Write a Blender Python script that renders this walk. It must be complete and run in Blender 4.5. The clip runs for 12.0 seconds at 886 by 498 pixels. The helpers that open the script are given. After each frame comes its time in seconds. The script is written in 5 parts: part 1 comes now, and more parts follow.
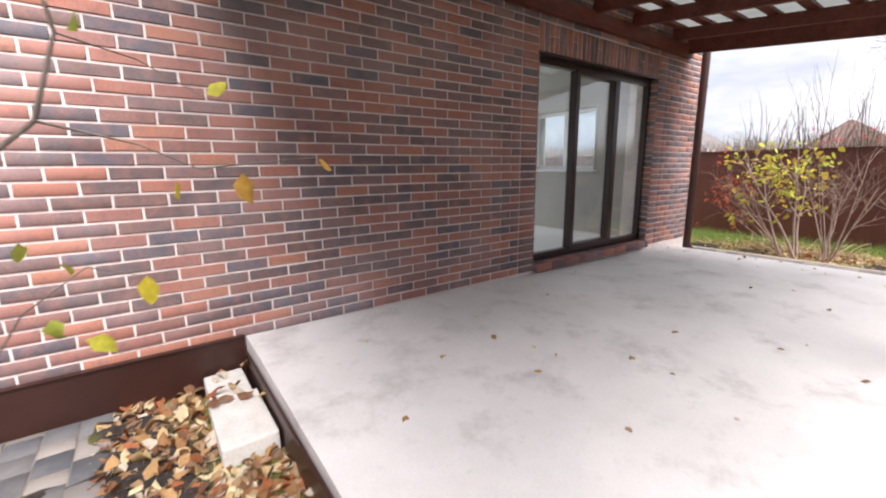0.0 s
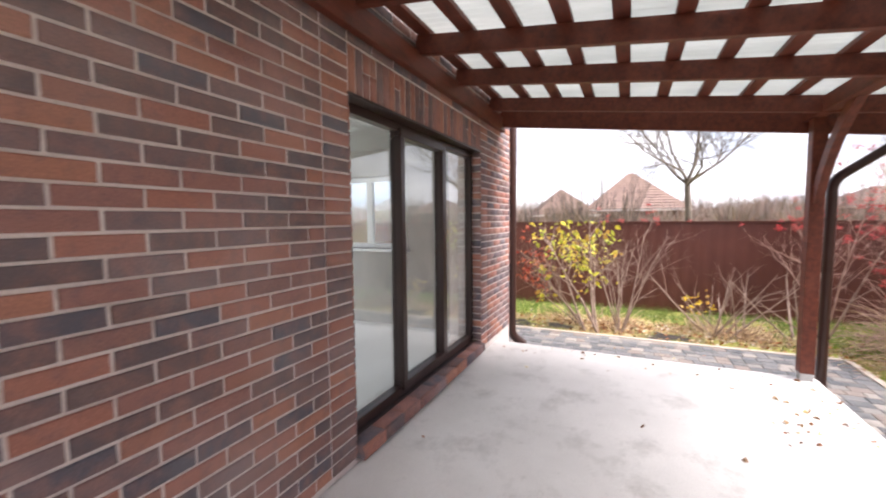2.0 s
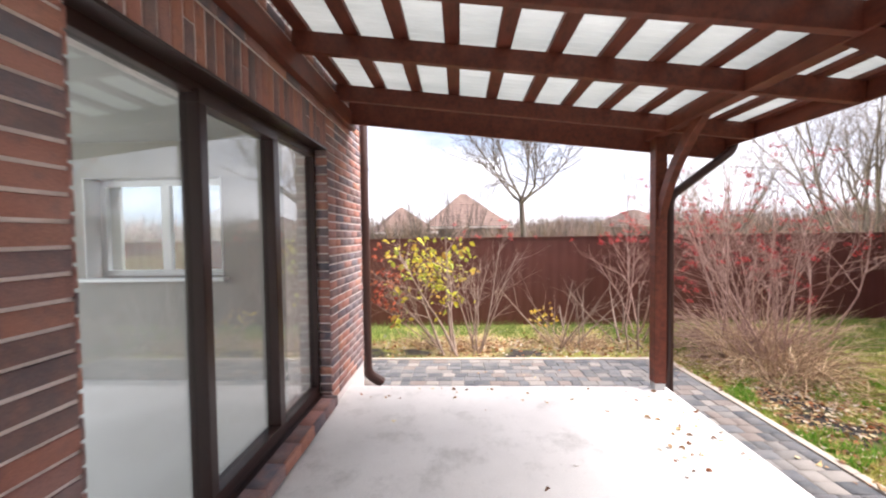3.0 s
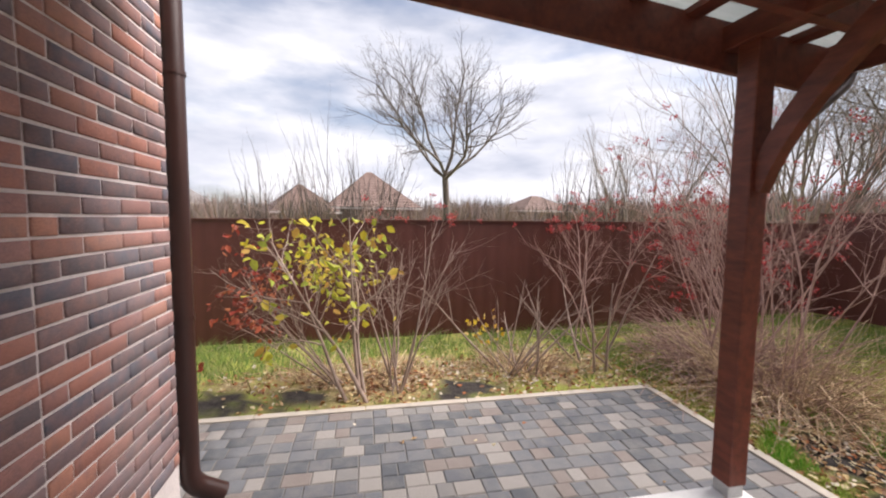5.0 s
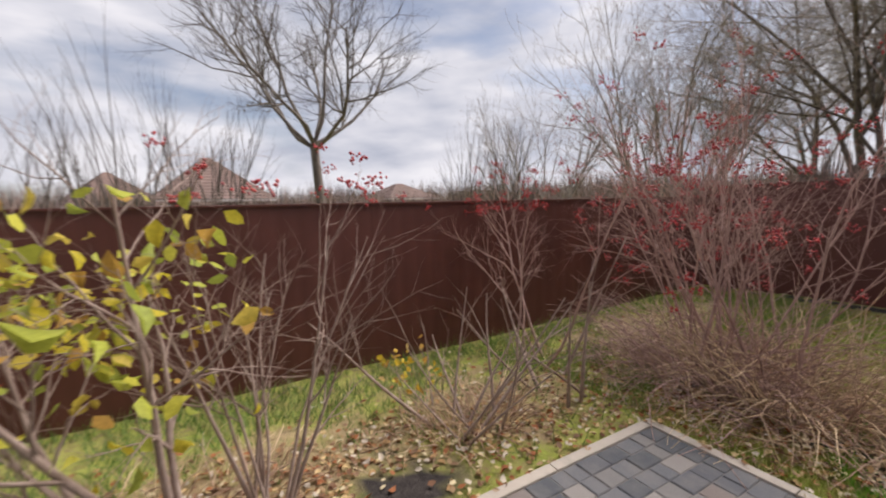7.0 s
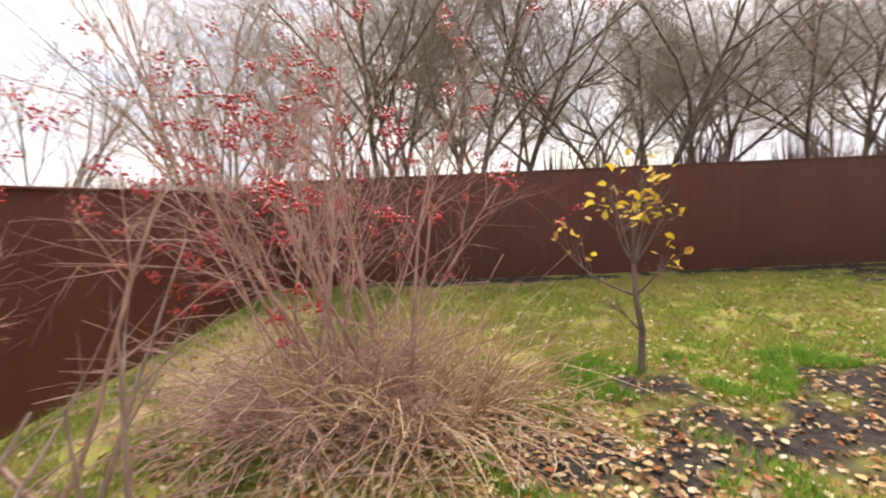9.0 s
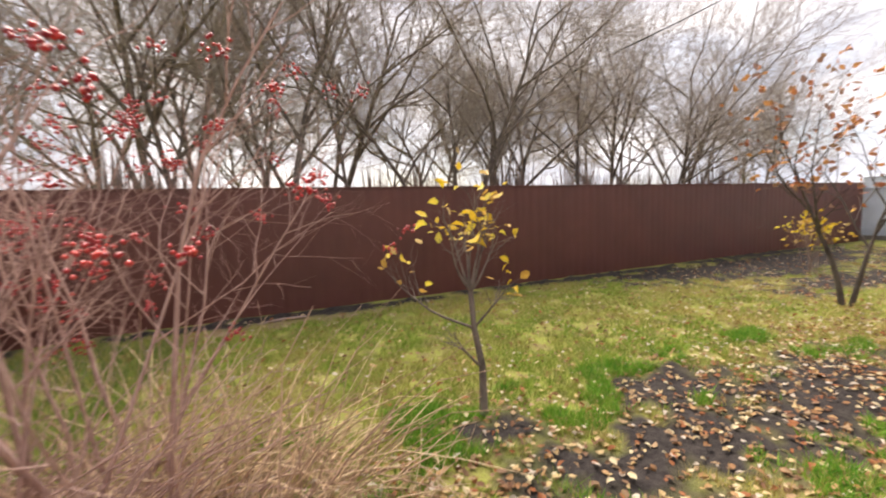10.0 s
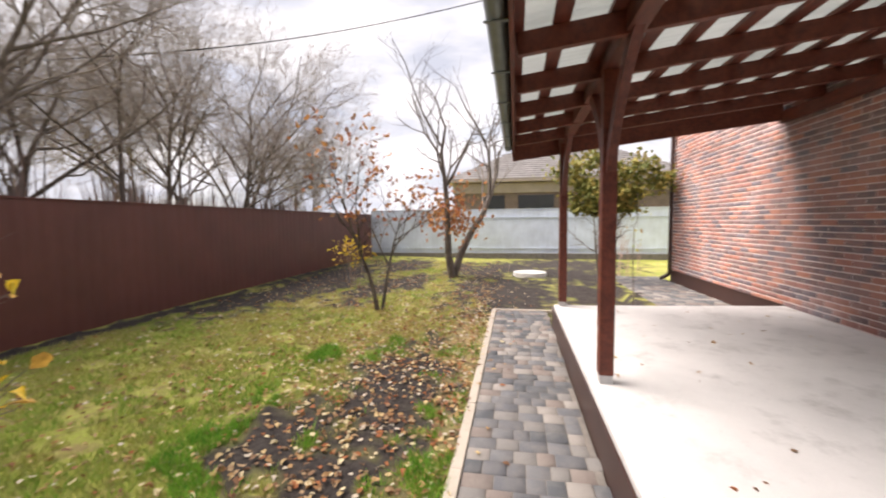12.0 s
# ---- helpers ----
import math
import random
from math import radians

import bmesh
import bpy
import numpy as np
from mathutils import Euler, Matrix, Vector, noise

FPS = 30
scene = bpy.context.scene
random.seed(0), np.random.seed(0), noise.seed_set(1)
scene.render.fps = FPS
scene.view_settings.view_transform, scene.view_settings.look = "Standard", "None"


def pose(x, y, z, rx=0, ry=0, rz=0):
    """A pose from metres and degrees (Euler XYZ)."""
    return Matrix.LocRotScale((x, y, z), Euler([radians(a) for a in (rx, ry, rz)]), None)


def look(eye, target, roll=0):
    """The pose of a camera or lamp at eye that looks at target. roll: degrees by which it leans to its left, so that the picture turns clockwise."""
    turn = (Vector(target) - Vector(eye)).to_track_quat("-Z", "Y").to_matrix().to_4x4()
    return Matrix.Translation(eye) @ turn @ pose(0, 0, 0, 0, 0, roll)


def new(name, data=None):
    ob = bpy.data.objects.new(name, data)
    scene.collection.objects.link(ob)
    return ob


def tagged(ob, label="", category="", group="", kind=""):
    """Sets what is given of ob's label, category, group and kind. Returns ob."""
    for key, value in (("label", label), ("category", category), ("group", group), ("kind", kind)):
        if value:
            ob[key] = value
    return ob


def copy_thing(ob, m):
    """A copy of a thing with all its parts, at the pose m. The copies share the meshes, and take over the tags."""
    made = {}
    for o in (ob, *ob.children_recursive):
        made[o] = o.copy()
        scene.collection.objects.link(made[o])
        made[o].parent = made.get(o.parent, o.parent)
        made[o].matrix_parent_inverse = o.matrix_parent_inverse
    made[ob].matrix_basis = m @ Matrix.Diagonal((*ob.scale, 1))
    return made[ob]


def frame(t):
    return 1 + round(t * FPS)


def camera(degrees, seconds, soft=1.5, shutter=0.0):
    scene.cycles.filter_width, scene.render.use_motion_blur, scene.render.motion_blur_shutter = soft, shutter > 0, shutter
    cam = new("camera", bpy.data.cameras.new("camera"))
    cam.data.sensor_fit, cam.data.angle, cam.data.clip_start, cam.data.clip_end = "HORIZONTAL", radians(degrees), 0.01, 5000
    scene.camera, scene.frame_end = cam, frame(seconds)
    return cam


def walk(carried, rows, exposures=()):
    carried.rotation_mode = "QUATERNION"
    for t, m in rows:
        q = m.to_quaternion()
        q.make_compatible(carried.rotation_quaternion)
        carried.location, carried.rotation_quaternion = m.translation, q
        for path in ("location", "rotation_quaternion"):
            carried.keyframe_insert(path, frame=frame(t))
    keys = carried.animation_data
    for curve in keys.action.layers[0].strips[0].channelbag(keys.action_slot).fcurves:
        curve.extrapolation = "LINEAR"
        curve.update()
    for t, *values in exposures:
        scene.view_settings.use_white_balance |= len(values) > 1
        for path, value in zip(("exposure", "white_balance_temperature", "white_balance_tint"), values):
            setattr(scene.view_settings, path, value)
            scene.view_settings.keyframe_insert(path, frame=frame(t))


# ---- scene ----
cam = camera(95.1, 12.0, soft=2.0, shutter=0.25)
PATH = [
    (0.0, pose(0.000, -2.890, 1.165, 78.70, 0.70, -36.10)),
    (0.5, pose(0.307, -2.490, 1.185, 79.80, 0.00, -36.20)),
    (1.0, pose(0.646, -2.080, 1.333, 80.40, -2.80, -38.90)),
    (1.5, pose(0.979, -1.782, 1.447, 83.00, -2.00, -50.90)),
    (2.0, pose(1.320, -1.506, 1.534, 85.80, 0.50, -65.40)),
    (2.5, pose(1.739, -1.296, 1.561, 87.70, 1.10, -77.20)),
    (3.0, pose(2.147, -1.136, 1.521, 88.00, 0.80, -87.70)),
    (3.5, pose(2.643, -1.081, 1.508, 86.80, 1.10, -96.20)),
    (5.5, pose(4.820, -1.067, 1.508, 85.20, -0.30, -101.70)),
    (6.0, pose(5.283, -1.072, 1.501, 84.70, 0.40, -103.80)),
    (6.5, pose(5.783, -1.093, 1.474, 84.40, 1.10, -109.30)),
    (8.3, pose(7.178, -1.971, 1.224, 82.84, 1.54, -159.15)),
    (8.5, pose(7.196, -2.116, 1.221, 82.90, 1.82, -164.51)),
    (9.0, pose(7.239, -2.479, 1.212, 83.03, 2.51, -177.90)),
    (9.5, pose(7.226, -2.864, 1.215, 83.24, 2.60, -189.70)),
    (10.0, pose(7.120, -3.218, 1.214, 84.63, 2.10, -203.01)),
    (10.5, pose(6.944, -3.558, 1.224, 86.40, 0.99, -214.91)),
    (11.0, pose(6.820, -3.721, 1.261, 86.73, -0.21, -230.82)),
    (11.5, pose(6.793, -3.758, 1.282, 86.25, -0.14, -245.12)),
    (12.0, pose(6.786, -3.726, 1.285, 86.15, 0.51, -259.92)),
]
walk(cam, PATH, exposures=[(0.0, 0.90, 6400, 17), (1.0, 1.30, 6450, 17), (2.5, 1.5, 6500, 18), (3.7, 1.2, 6450, 17), (5.3, 0.6, 6500, 16), (6.0, 0.3, 6450, 16), (6.7, 0.25, 6450, 16), (8.3, 1.15, 7250, 18), (9.0, 1.3, 7200, 18), (10.5, 1.2, 7050, 17), (12.0, 0.98, 6900, 17)])

# ---------------------------------------------------------------- sky and sun
SUN_AZ, SUN_EL = radians(182), radians(50)      # clockwise from +y, above the horizon
world = bpy.data.worlds.new("world")
scene.world = world
world.use_nodes = True
wn, wl = world.node_tree.nodes, world.node_tree.links
sky = wn.new("ShaderNodeTexSky")
sky.sky_type, sky.sun_disc = "NISHITA", False
sky.sun_elevation, sky.sun_rotation = SUN_EL, SUN_AZ
sky.dust_density, sky.air_density = 2.0, 1.0
tc = wn.new("ShaderNodeTexCoord")
mp = wn.new("ShaderNodeMapping")
mp.inputs["Scale"].default_value = (1.0, 1.0, 3.2)
cl = wn.new("ShaderNodeTexNoise")
cl.inputs["Scale"].default_value, cl.inputs["Detail"].default_value, cl.inputs["Roughness"].default_value = 2.1, 9, 0.52
rp = wn.new("ShaderNodeValToRGB")
rp.color_ramp.elements[0].position, rp.color_ramp.elements[1].position = 0.30, 0.51
cl2 = wn.new("ShaderNodeTexNoise")
cl2.inputs["Scale"].default_value, cl2.inputs["Detail"].default_value = 3.3, 6
rp2 = wn.new("ShaderNodeValToRGB")
rp2.color_ramp.elements[0].position, rp2.color_ramp.elements[1].position = 0.35, 0.65
rp2.color_ramp.elements[0].color = (4.0, 4.4, 5.2, 1)
rp2.color_ramp.elements[1].color = (7.8, 7.9, 8.1, 1)
mx = wn.new("ShaderNodeMix")
mx.data_type = "RGBA"
wl.new(tc.outputs["Generated"], mp.inputs["Vector"])
wl.new(mp.outputs["Vector"], cl.inputs["Vector"])
wl.new(mp.outputs["Vector"], cl2.inputs["Vector"])
wl.new(cl.outputs["Fac"], rp.inputs["Fac"])
wl.new(cl2.outputs["Fac"], rp2.inputs["Fac"])
wl.new(rp.outputs["Color"], mx.inputs["Factor"])
wl.new(sky.outputs["Color"], mx.inputs["A"])
wl.new(rp2.outputs["Color"], mx.inputs["B"])
wl.new(mx.outputs["Result"], wn["Background"].inputs["Color"])
wn["Background"].inputs["Strength"].default_value = 0.090
sun = new("sun", bpy.data.lights.new("sun", "SUN"))
sun.data.energy, sun.data.angle, sun.data.color = 5.0, radians(50), (1.0, 0.96, 0.90)
sun.matrix_world = look((0, 0, 30), (-30 * math.sin(SUN_AZ) / math.tan(SUN_EL), -30 * math.cos(SUN_AZ) / math.tan(SUN_EL), 0))

# added area lamp that brightens the room, set in an unseen rear opening
lamp = bpy.data.lights.new("room_fill_light", "AREA")
lamp.shape, lamp.size, lamp.size_y, lamp.energy, lamp.color = "RECTANGLE", 5.0, 2.4, 34.0, (0.95, 0.98, 1.0)
new("room_fill_light", lamp).matrix_world = look((3.35, 3.75, 1.25), (3.35, 0.0, 1.0))


# ---------------------------------------------------------------- materials
class Net:
    """A material's node tree, with short calls for the nodes used here."""

    def __init__(self, name, rough=0.8, metal=0.0, spec=0.5):
        self.mat = bpy.data.materials.new(name)
        self.mat.use_nodes = True
        self.n, self.l = self.mat.node_tree.nodes, self.mat.node_tree.links
        self.b = self.n["Principled BSDF"]
        self.b.inputs["Roughness"].default_value, self.b.inputs["Metallic"].default_value = rough, metal
        self.b.inputs["Specular IOR Level"].default_value = spec
        self.geo = self.n.new("ShaderNodeNewGeometry")

    def put(self, socket, value):
        if isinstance(value, bpy.types.NodeSocket):
            self.l.new(value, socket)
        else:
            socket.default_value = value

    def noise(self, scale, detail=4, rough=0.55, stretch=(1, 1, 1)):
        m, t = self.n.new("ShaderNodeMapping"), self.n.new("ShaderNodeTexNoise")
        m.inputs["Scale"].default_value = stretch
        self.l.new(self.geo.outputs["Position"], m.inputs["Vector"])
        self.l.new(m.outputs["Vector"], t.inputs["Vector"])
        t.inputs["Scale"].default_value, t.inputs["Detail"].default_value, t.inputs["Roughness"].default_value = scale, detail, rough
        return t.outputs["Fac"]

    def ramp(self, fac, stops, step=False):
        r = self.n.new("ShaderNodeValToRGB")
        if step:
            r.color_ramp.interpolation = "CONSTANT"
        e = r.color_ramp.elements
        while len(e) < len(stops):
            e.new(0.5)
        for k, (at, c) in zip(e, stops):
            k.position, k.color = at, ((c, c, c, 1) if isinstance(c, (int, float)) else (*c, 1))
        self.put(r.inputs["Fac"], fac)
        return r.outputs["Color"]

    def mix(self, fac, a, b, how="MIX"):
        m = self.n.new("ShaderNodeMix")
        m.data_type, m.blend_type = "RGBA", how
        self.put(m.inputs["Factor"], fac)
        for key, v in (("A", a), ("B", b)):
            self.put(m.inputs[key], (*v, 1) if isinstance(v, tuple) else v)
        return m.outputs["Result"]

    def bump(self, height, strength=0.3, dist=0.01):
        b = self.n.new("ShaderNodeBump")
        b.inputs["Strength"].default_value, b.inputs["Distance"].default_value = strength, dist
        self.put(b.inputs["Height"], height)
        self.l.new(b.outputs["Normal"], self.b.inputs["Normal"])

    def color(self, c):
        self.put(self.b.inputs["Base Color"], (*c, 1) if isinstance(c, tuple) else c)

    def island(self):
        return self.geo.outputs["Random Per Island"]

    def each(self):
        return self.n.new("ShaderNodeObjectInfo").outputs["Random"]

    def attribute(self, name):
        a = self.n.new("ShaderNodeAttribute")
        a.attribute_name = name
        return a.outputs["Fac"]


def plain(name, c, rough=0.7, metal=0.0, var=0.25, scale=6.0, fine=90.0, bump=0.15, spec=0.5):
    """A surface of one colour with soft stains, fine grain and slight relief."""
    k = Net(name, rough, metal, spec)
    dark, light = tuple(v * (1 - var) for v in c), tuple(min(1, v * (1 + var * 0.6)) for v in c)
    a = k.ramp(k.noise(scale, 6), [(0.3, dark), (0.7, light)])
    g = k.noise(fine, 3)
    k.color(k.mix(0.35, a, k.mix(1.0, a, k.ramp(g, [(0.3, 0.55), (0.7, 1.0)]), "MULTIPLY")))
    if bump:
        k.bump(g, bump, 0.004)
    return k.mat


def brick_mat(name, piece):
    k = Net(name, 0.82, spec=0.35)
    r = k.each() if piece else k.island()
    base = k.ramp(r, [(0.0, (0.144, 0.109, 0.114)), (0.14, (0.221, 0.151, 0.152)), (0.28, (0.125, 0.115, 0.138)), (0.40, (0.325, 0.160, 0.138)),
                      (0.54, (0.184, 0.125, 0.121)), (0.66, (0.390, 0.169, 0.127)), (0.78, (0.261, 0.142, 0.127)), (0.86, (0.430, 0.196, 0.136)),
                      (0.95, (0.350, 0.165, 0.125))], True)
    blot = k.noise(9.0, 5, 0.6)
    c = k.mix(k.ramp(blot, [(0.42, 0.0), (0.72, 0.55)]), base, (0.390, 0.186, 0.146))
    c = k.mix(k.ramp(k.noise(17.0, 5, 0.6), [(0.5, 0.0), (0.75, 0.5)]), c, (0.105, 0.100, 0.121))
    grain = k.noise(160.0, 4, 0.65)
    c = k.mix(0.6, c, k.mix(1.0, c, k.ramp(grain, [(0.25, 0.45), (0.7, 1.35)]), "MULTIPLY"))
    c = k.mix(k.ramp(k.noise(1.3, 3), [(0.45, 0.0), (0.8, 0.14)]), c, (0.850, 0.820, 0.846))
    k.color(c)
    k.bump(grain, 0.5, 0.004)
    return k.mat


def paver_mat(name, piece):
    k = Net(name, 0.85, spec=0.3)
    r = k.each() if piece else k.island()
    base = k.ramp(r, [(0.0, (0.149, 0.152, 0.161)), (0.2, (0.096, 0.102, 0.112)), (0.42, (0.205, 0.195, 0.187)), (0.58, (0.123, 0.126, 0.137)),
                      (0.72, (0.285, 0.262, 0.242)), (0.86, (0.210, 0.175, 0.158))], True)
    c = k.mix(k.ramp(k.noise(7.0, 5), [(0.4, 0.0), (0.8, 0.45)]), base, (0.280, 0.254, 0.228))
    grain = k.noise(180.0, 4, 0.7)
    k.color(k.mix(0.5, c, k.mix(1.0, c, k.ramp(grain, [(0.25, 0.5), (0.7, 1.3)]), "MULTIPLY")))
    k.bump(grain, 0.5, 0.004)
    return k.mat


def pick_mat(name, colours, rough=0.7, through_light=0.0, spec=0.3):
    """One colour for each leaf, blade or berry, picked by chance."""
    k = Net(name, rough, spec=spec)
    n = len(colours)
    c = k.ramp(k.island(), [(i / n, v) for i, v in enumerate(colours)], True)
    c = k.mix(0.5, c, k.mix(1.0, c, k.ramp(k.noise(60.0, 3), [(0.3, 0.6), (0.7, 1.2)]), "MULTIPLY"))
    k.color(c)
    if through_light:
        t = k.n.new("ShaderNodeBsdfTranslucent")
        m = k.n.new("ShaderNodeMixShader")
        m.inputs["Fac"].default_value = through_light
        k.l.new(c, t.inputs["Color"])
        k.l.new(k.b.outputs[0], m.inputs[1])
        k.l.new(t.outputs[0], m.inputs[2])
        k.l.new(m.outputs[0], k.n["Material Output"].inputs["Surface"])
    return k.mat


def grass_mat(name, vivid, dry):
    """Blades that run from fresh green to straw in patches, each a little different."""
    k = Net(name, 0.6, spec=0.3)
    n = len(vivid)
    a = k.ramp(k.island(), [(i / n, v) for i, v in enumerate(vivid)], True)
    b = k.ramp(k.island(), [(i / n, v) for i, v in enumerate(dry)], True)
    c = k.mix(k.ramp(k.noise(0.75, 5, 0.62), [(0.40, 0.0), (0.60, 1.0)]), a, b)
    c = k.mix(k.ramp(k.noise(3.2, 4, 0.6), [(0.50, 0.0), (0.72, 0.65)]), c, (0.24, 0.19, 0.09))
    k.color(c)
    t, m = k.n.new("ShaderNodeBsdfTranslucent"), k.n.new("ShaderNodeMixShader")
    m.inputs["Fac"].default_value = 0.35
    k.l.new(c, t.inputs["Color"])
    k.l.new(k.b.outputs[0], m.inputs[1])
    k.l.new(t.outputs[0], m.inputs[2])
    k.l.new(m.outputs[0], k.n["Material Output"].inputs["Surface"])
    return k.mat


def bark_mat(name, a, b, scale=14.0):
    k = Net(name, 0.9, spec=0.2)
    g = k.noise(scale, 6, 0.65, (1, 1, 0.35))
    k.color(k.ramp(g, [(0.3, a), (0.7, b)]))
    k.bump(k.noise(60.0, 4, 0.6, (1, 1, 0.3)), 0.5, 0.01)
    return k.mat


def concrete_mat(name, c, stain=(0.36, 0.35, 0.34), amount=0.62):
    k = Net(name, 0.88, spec=0.3)
    light = tuple(min(0.9, v * 1.06) for v in c)
    a = k.ramp(k.noise(0.9, 8, 0.62), [(0.3, tuple(v * 0.86 for v in c)), (0.65, light)])
    a = k.mix(k.ramp(k.noise(2.3, 9, 0.72), [(0.52, 0.0), (0.72, amount)]), a, stain)
    a = k.mix(k.ramp(k.noise(11.0, 6, 0.7), [(0.60, 0.0), (0.76, amount * 0.6)]), a, stain)
    g = k.noise(120.0, 4, 0.6)
    k.color(k.mix(0.3, a, k.mix(1.0, a, k.ramp(g, [(0.3, 0.7), (0.7, 1.05)]), "MULTIPLY")))
    k.bump(g, 0.35, 0.004)
    return k.mat


def wood_mat(name):
    k = Net(name, 0.55, spec=0.45)
    g = k.noise(22.0, 6, 0.6, (0.25, 1, 1))
    a = k.ramp(g, [(0.25, (0.054, 0.012, 0.006)), (0.75, (0.170, 0.037, 0.018))])
    k.color(k.mix(k.ramp(k.noise(5.0, 5), [(0.5, 0.0), (0.8, 0.4)]), a, (0.231, 0.067, 0.041)))
    k.bump(g, 0.25, 0.004)
    return k.mat


def ground_mat():
    k = Net("lawn_and_soil", 0.95, spec=0.15)
    turf = k.ramp(k.noise(1.1, 7, 0.65), [(0.25, (0.18, 0.26, 0.045)), (0.5, (0.34, 0.38, 0.075)), (0.75, (0.50, 0.45, 0.15))])
    turf = k.mix(k.ramp(k.noise(9.0, 6, 0.7), [(0.42, 0.0), (0.66, 0.9)]), turf, (0.277, 0.204, 0.105))
    soil = k.ramp(k.noise(16.0, 7, 0.7), [(0.3, (0.023, 0.020, 0.019)), (0.7, (0.087, 0.074, 0.067))])
    straw = k.ramp(k.noise(26.0, 6, 0.7), [(0.3, (0.224, 0.153, 0.091)), (0.7, (0.549, 0.406, 0.244))])
    c = k.mix(k.attribute("soil"), turf, soil)
    k.color(k.mix(k.attribute("litter"), c, straw))
    k.bump(k.noise(45.0, 6, 0.7), 0.8, 0.03)
    return k.mat


def sheet_metal(name, c, rough=0.42):
    k = Net(name, rough, spec=0.5)
    a = k.ramp(k.noise(1.4, 6, 0.6), [(0.3, tuple(v * 0.82 for v in c)), (0.7, tuple(v * 1.12 for v in c))])
    dust = k.ramp(k.noise(9.0, 6, 0.7, (1, 1, 0.15)), [(0.5, 0.0), (0.8, 0.25)])
    k.color(k.mix(dust, a, tuple(v * 1.5 + 0.02 for v in c)))
    k.bump(k.noise(3.0, 2), 0.08, 0.02)
    return k.mat


def pale_sheet():
    """Milky corrugated sheet that lets some daylight through."""
    k = Net("milky_sheet", 0.5)
    c = k.ramp(k.noise(2.6, 6, 0.6, (1, 0.3, 1)), [(0.3, (0.58, 0.61, 0.60)), (0.7, (0.75, 0.77, 0.76))])
    k.color(c)
    t, m = k.n.new("ShaderNodeBsdfTranslucent"), k.n.new("ShaderNodeMixShader")
    m.inputs["Fac"].default_value = 0.46
    k.l.new(c, t.inputs["Color"])
    k.l.new(k.b.outputs[0], m.inputs[1])
    k.l.new(t.outputs[0], m.inputs[2])
    k.l.new(m.outputs[0], k.n["Material Output"].inputs["Surface"])
    return k.mat


def glass_mat():
    k = Net("window_glass", 0.0)
    glossy, clear, m = k.n.new("ShaderNodeBsdfGlossy"), k.n.new("ShaderNodeBsdfTransparent"), k.n.new("ShaderNodeMixShader")
    lw, p, f = k.n.new("ShaderNodeLayerWeight"), k.n.new("ShaderNodeMath"), k.n.new("ShaderNodeMath")
    lw.inputs["Blend"].default_value = 0.5
    p.operation, f.operation = "POWER", "MULTIPLY_ADD"
    p.inputs[1].default_value, f.inputs[1].default_value, f.inputs[2].default_value = 3.0, 0.75, 0.06
    k.l.new(lw.outputs["Facing"], p.inputs[0])
    k.l.new(p.outputs[0], f.inputs[0])
    glossy.inputs["Roughness"].default_value = 0.01
    clear.inputs["Color"].default_value = (0.90, 0.93, 0.93, 1)
    k.l.new(f.outputs[0], m.inputs[0])
    k.l.new(clear.outputs[0], m.inputs[1])
    k.l.new(glossy.outputs[0], m.inputs[2])
    k.l.new(m.outputs[0], k.n["Material Output"].inputs["Surface"])
    return k.mat


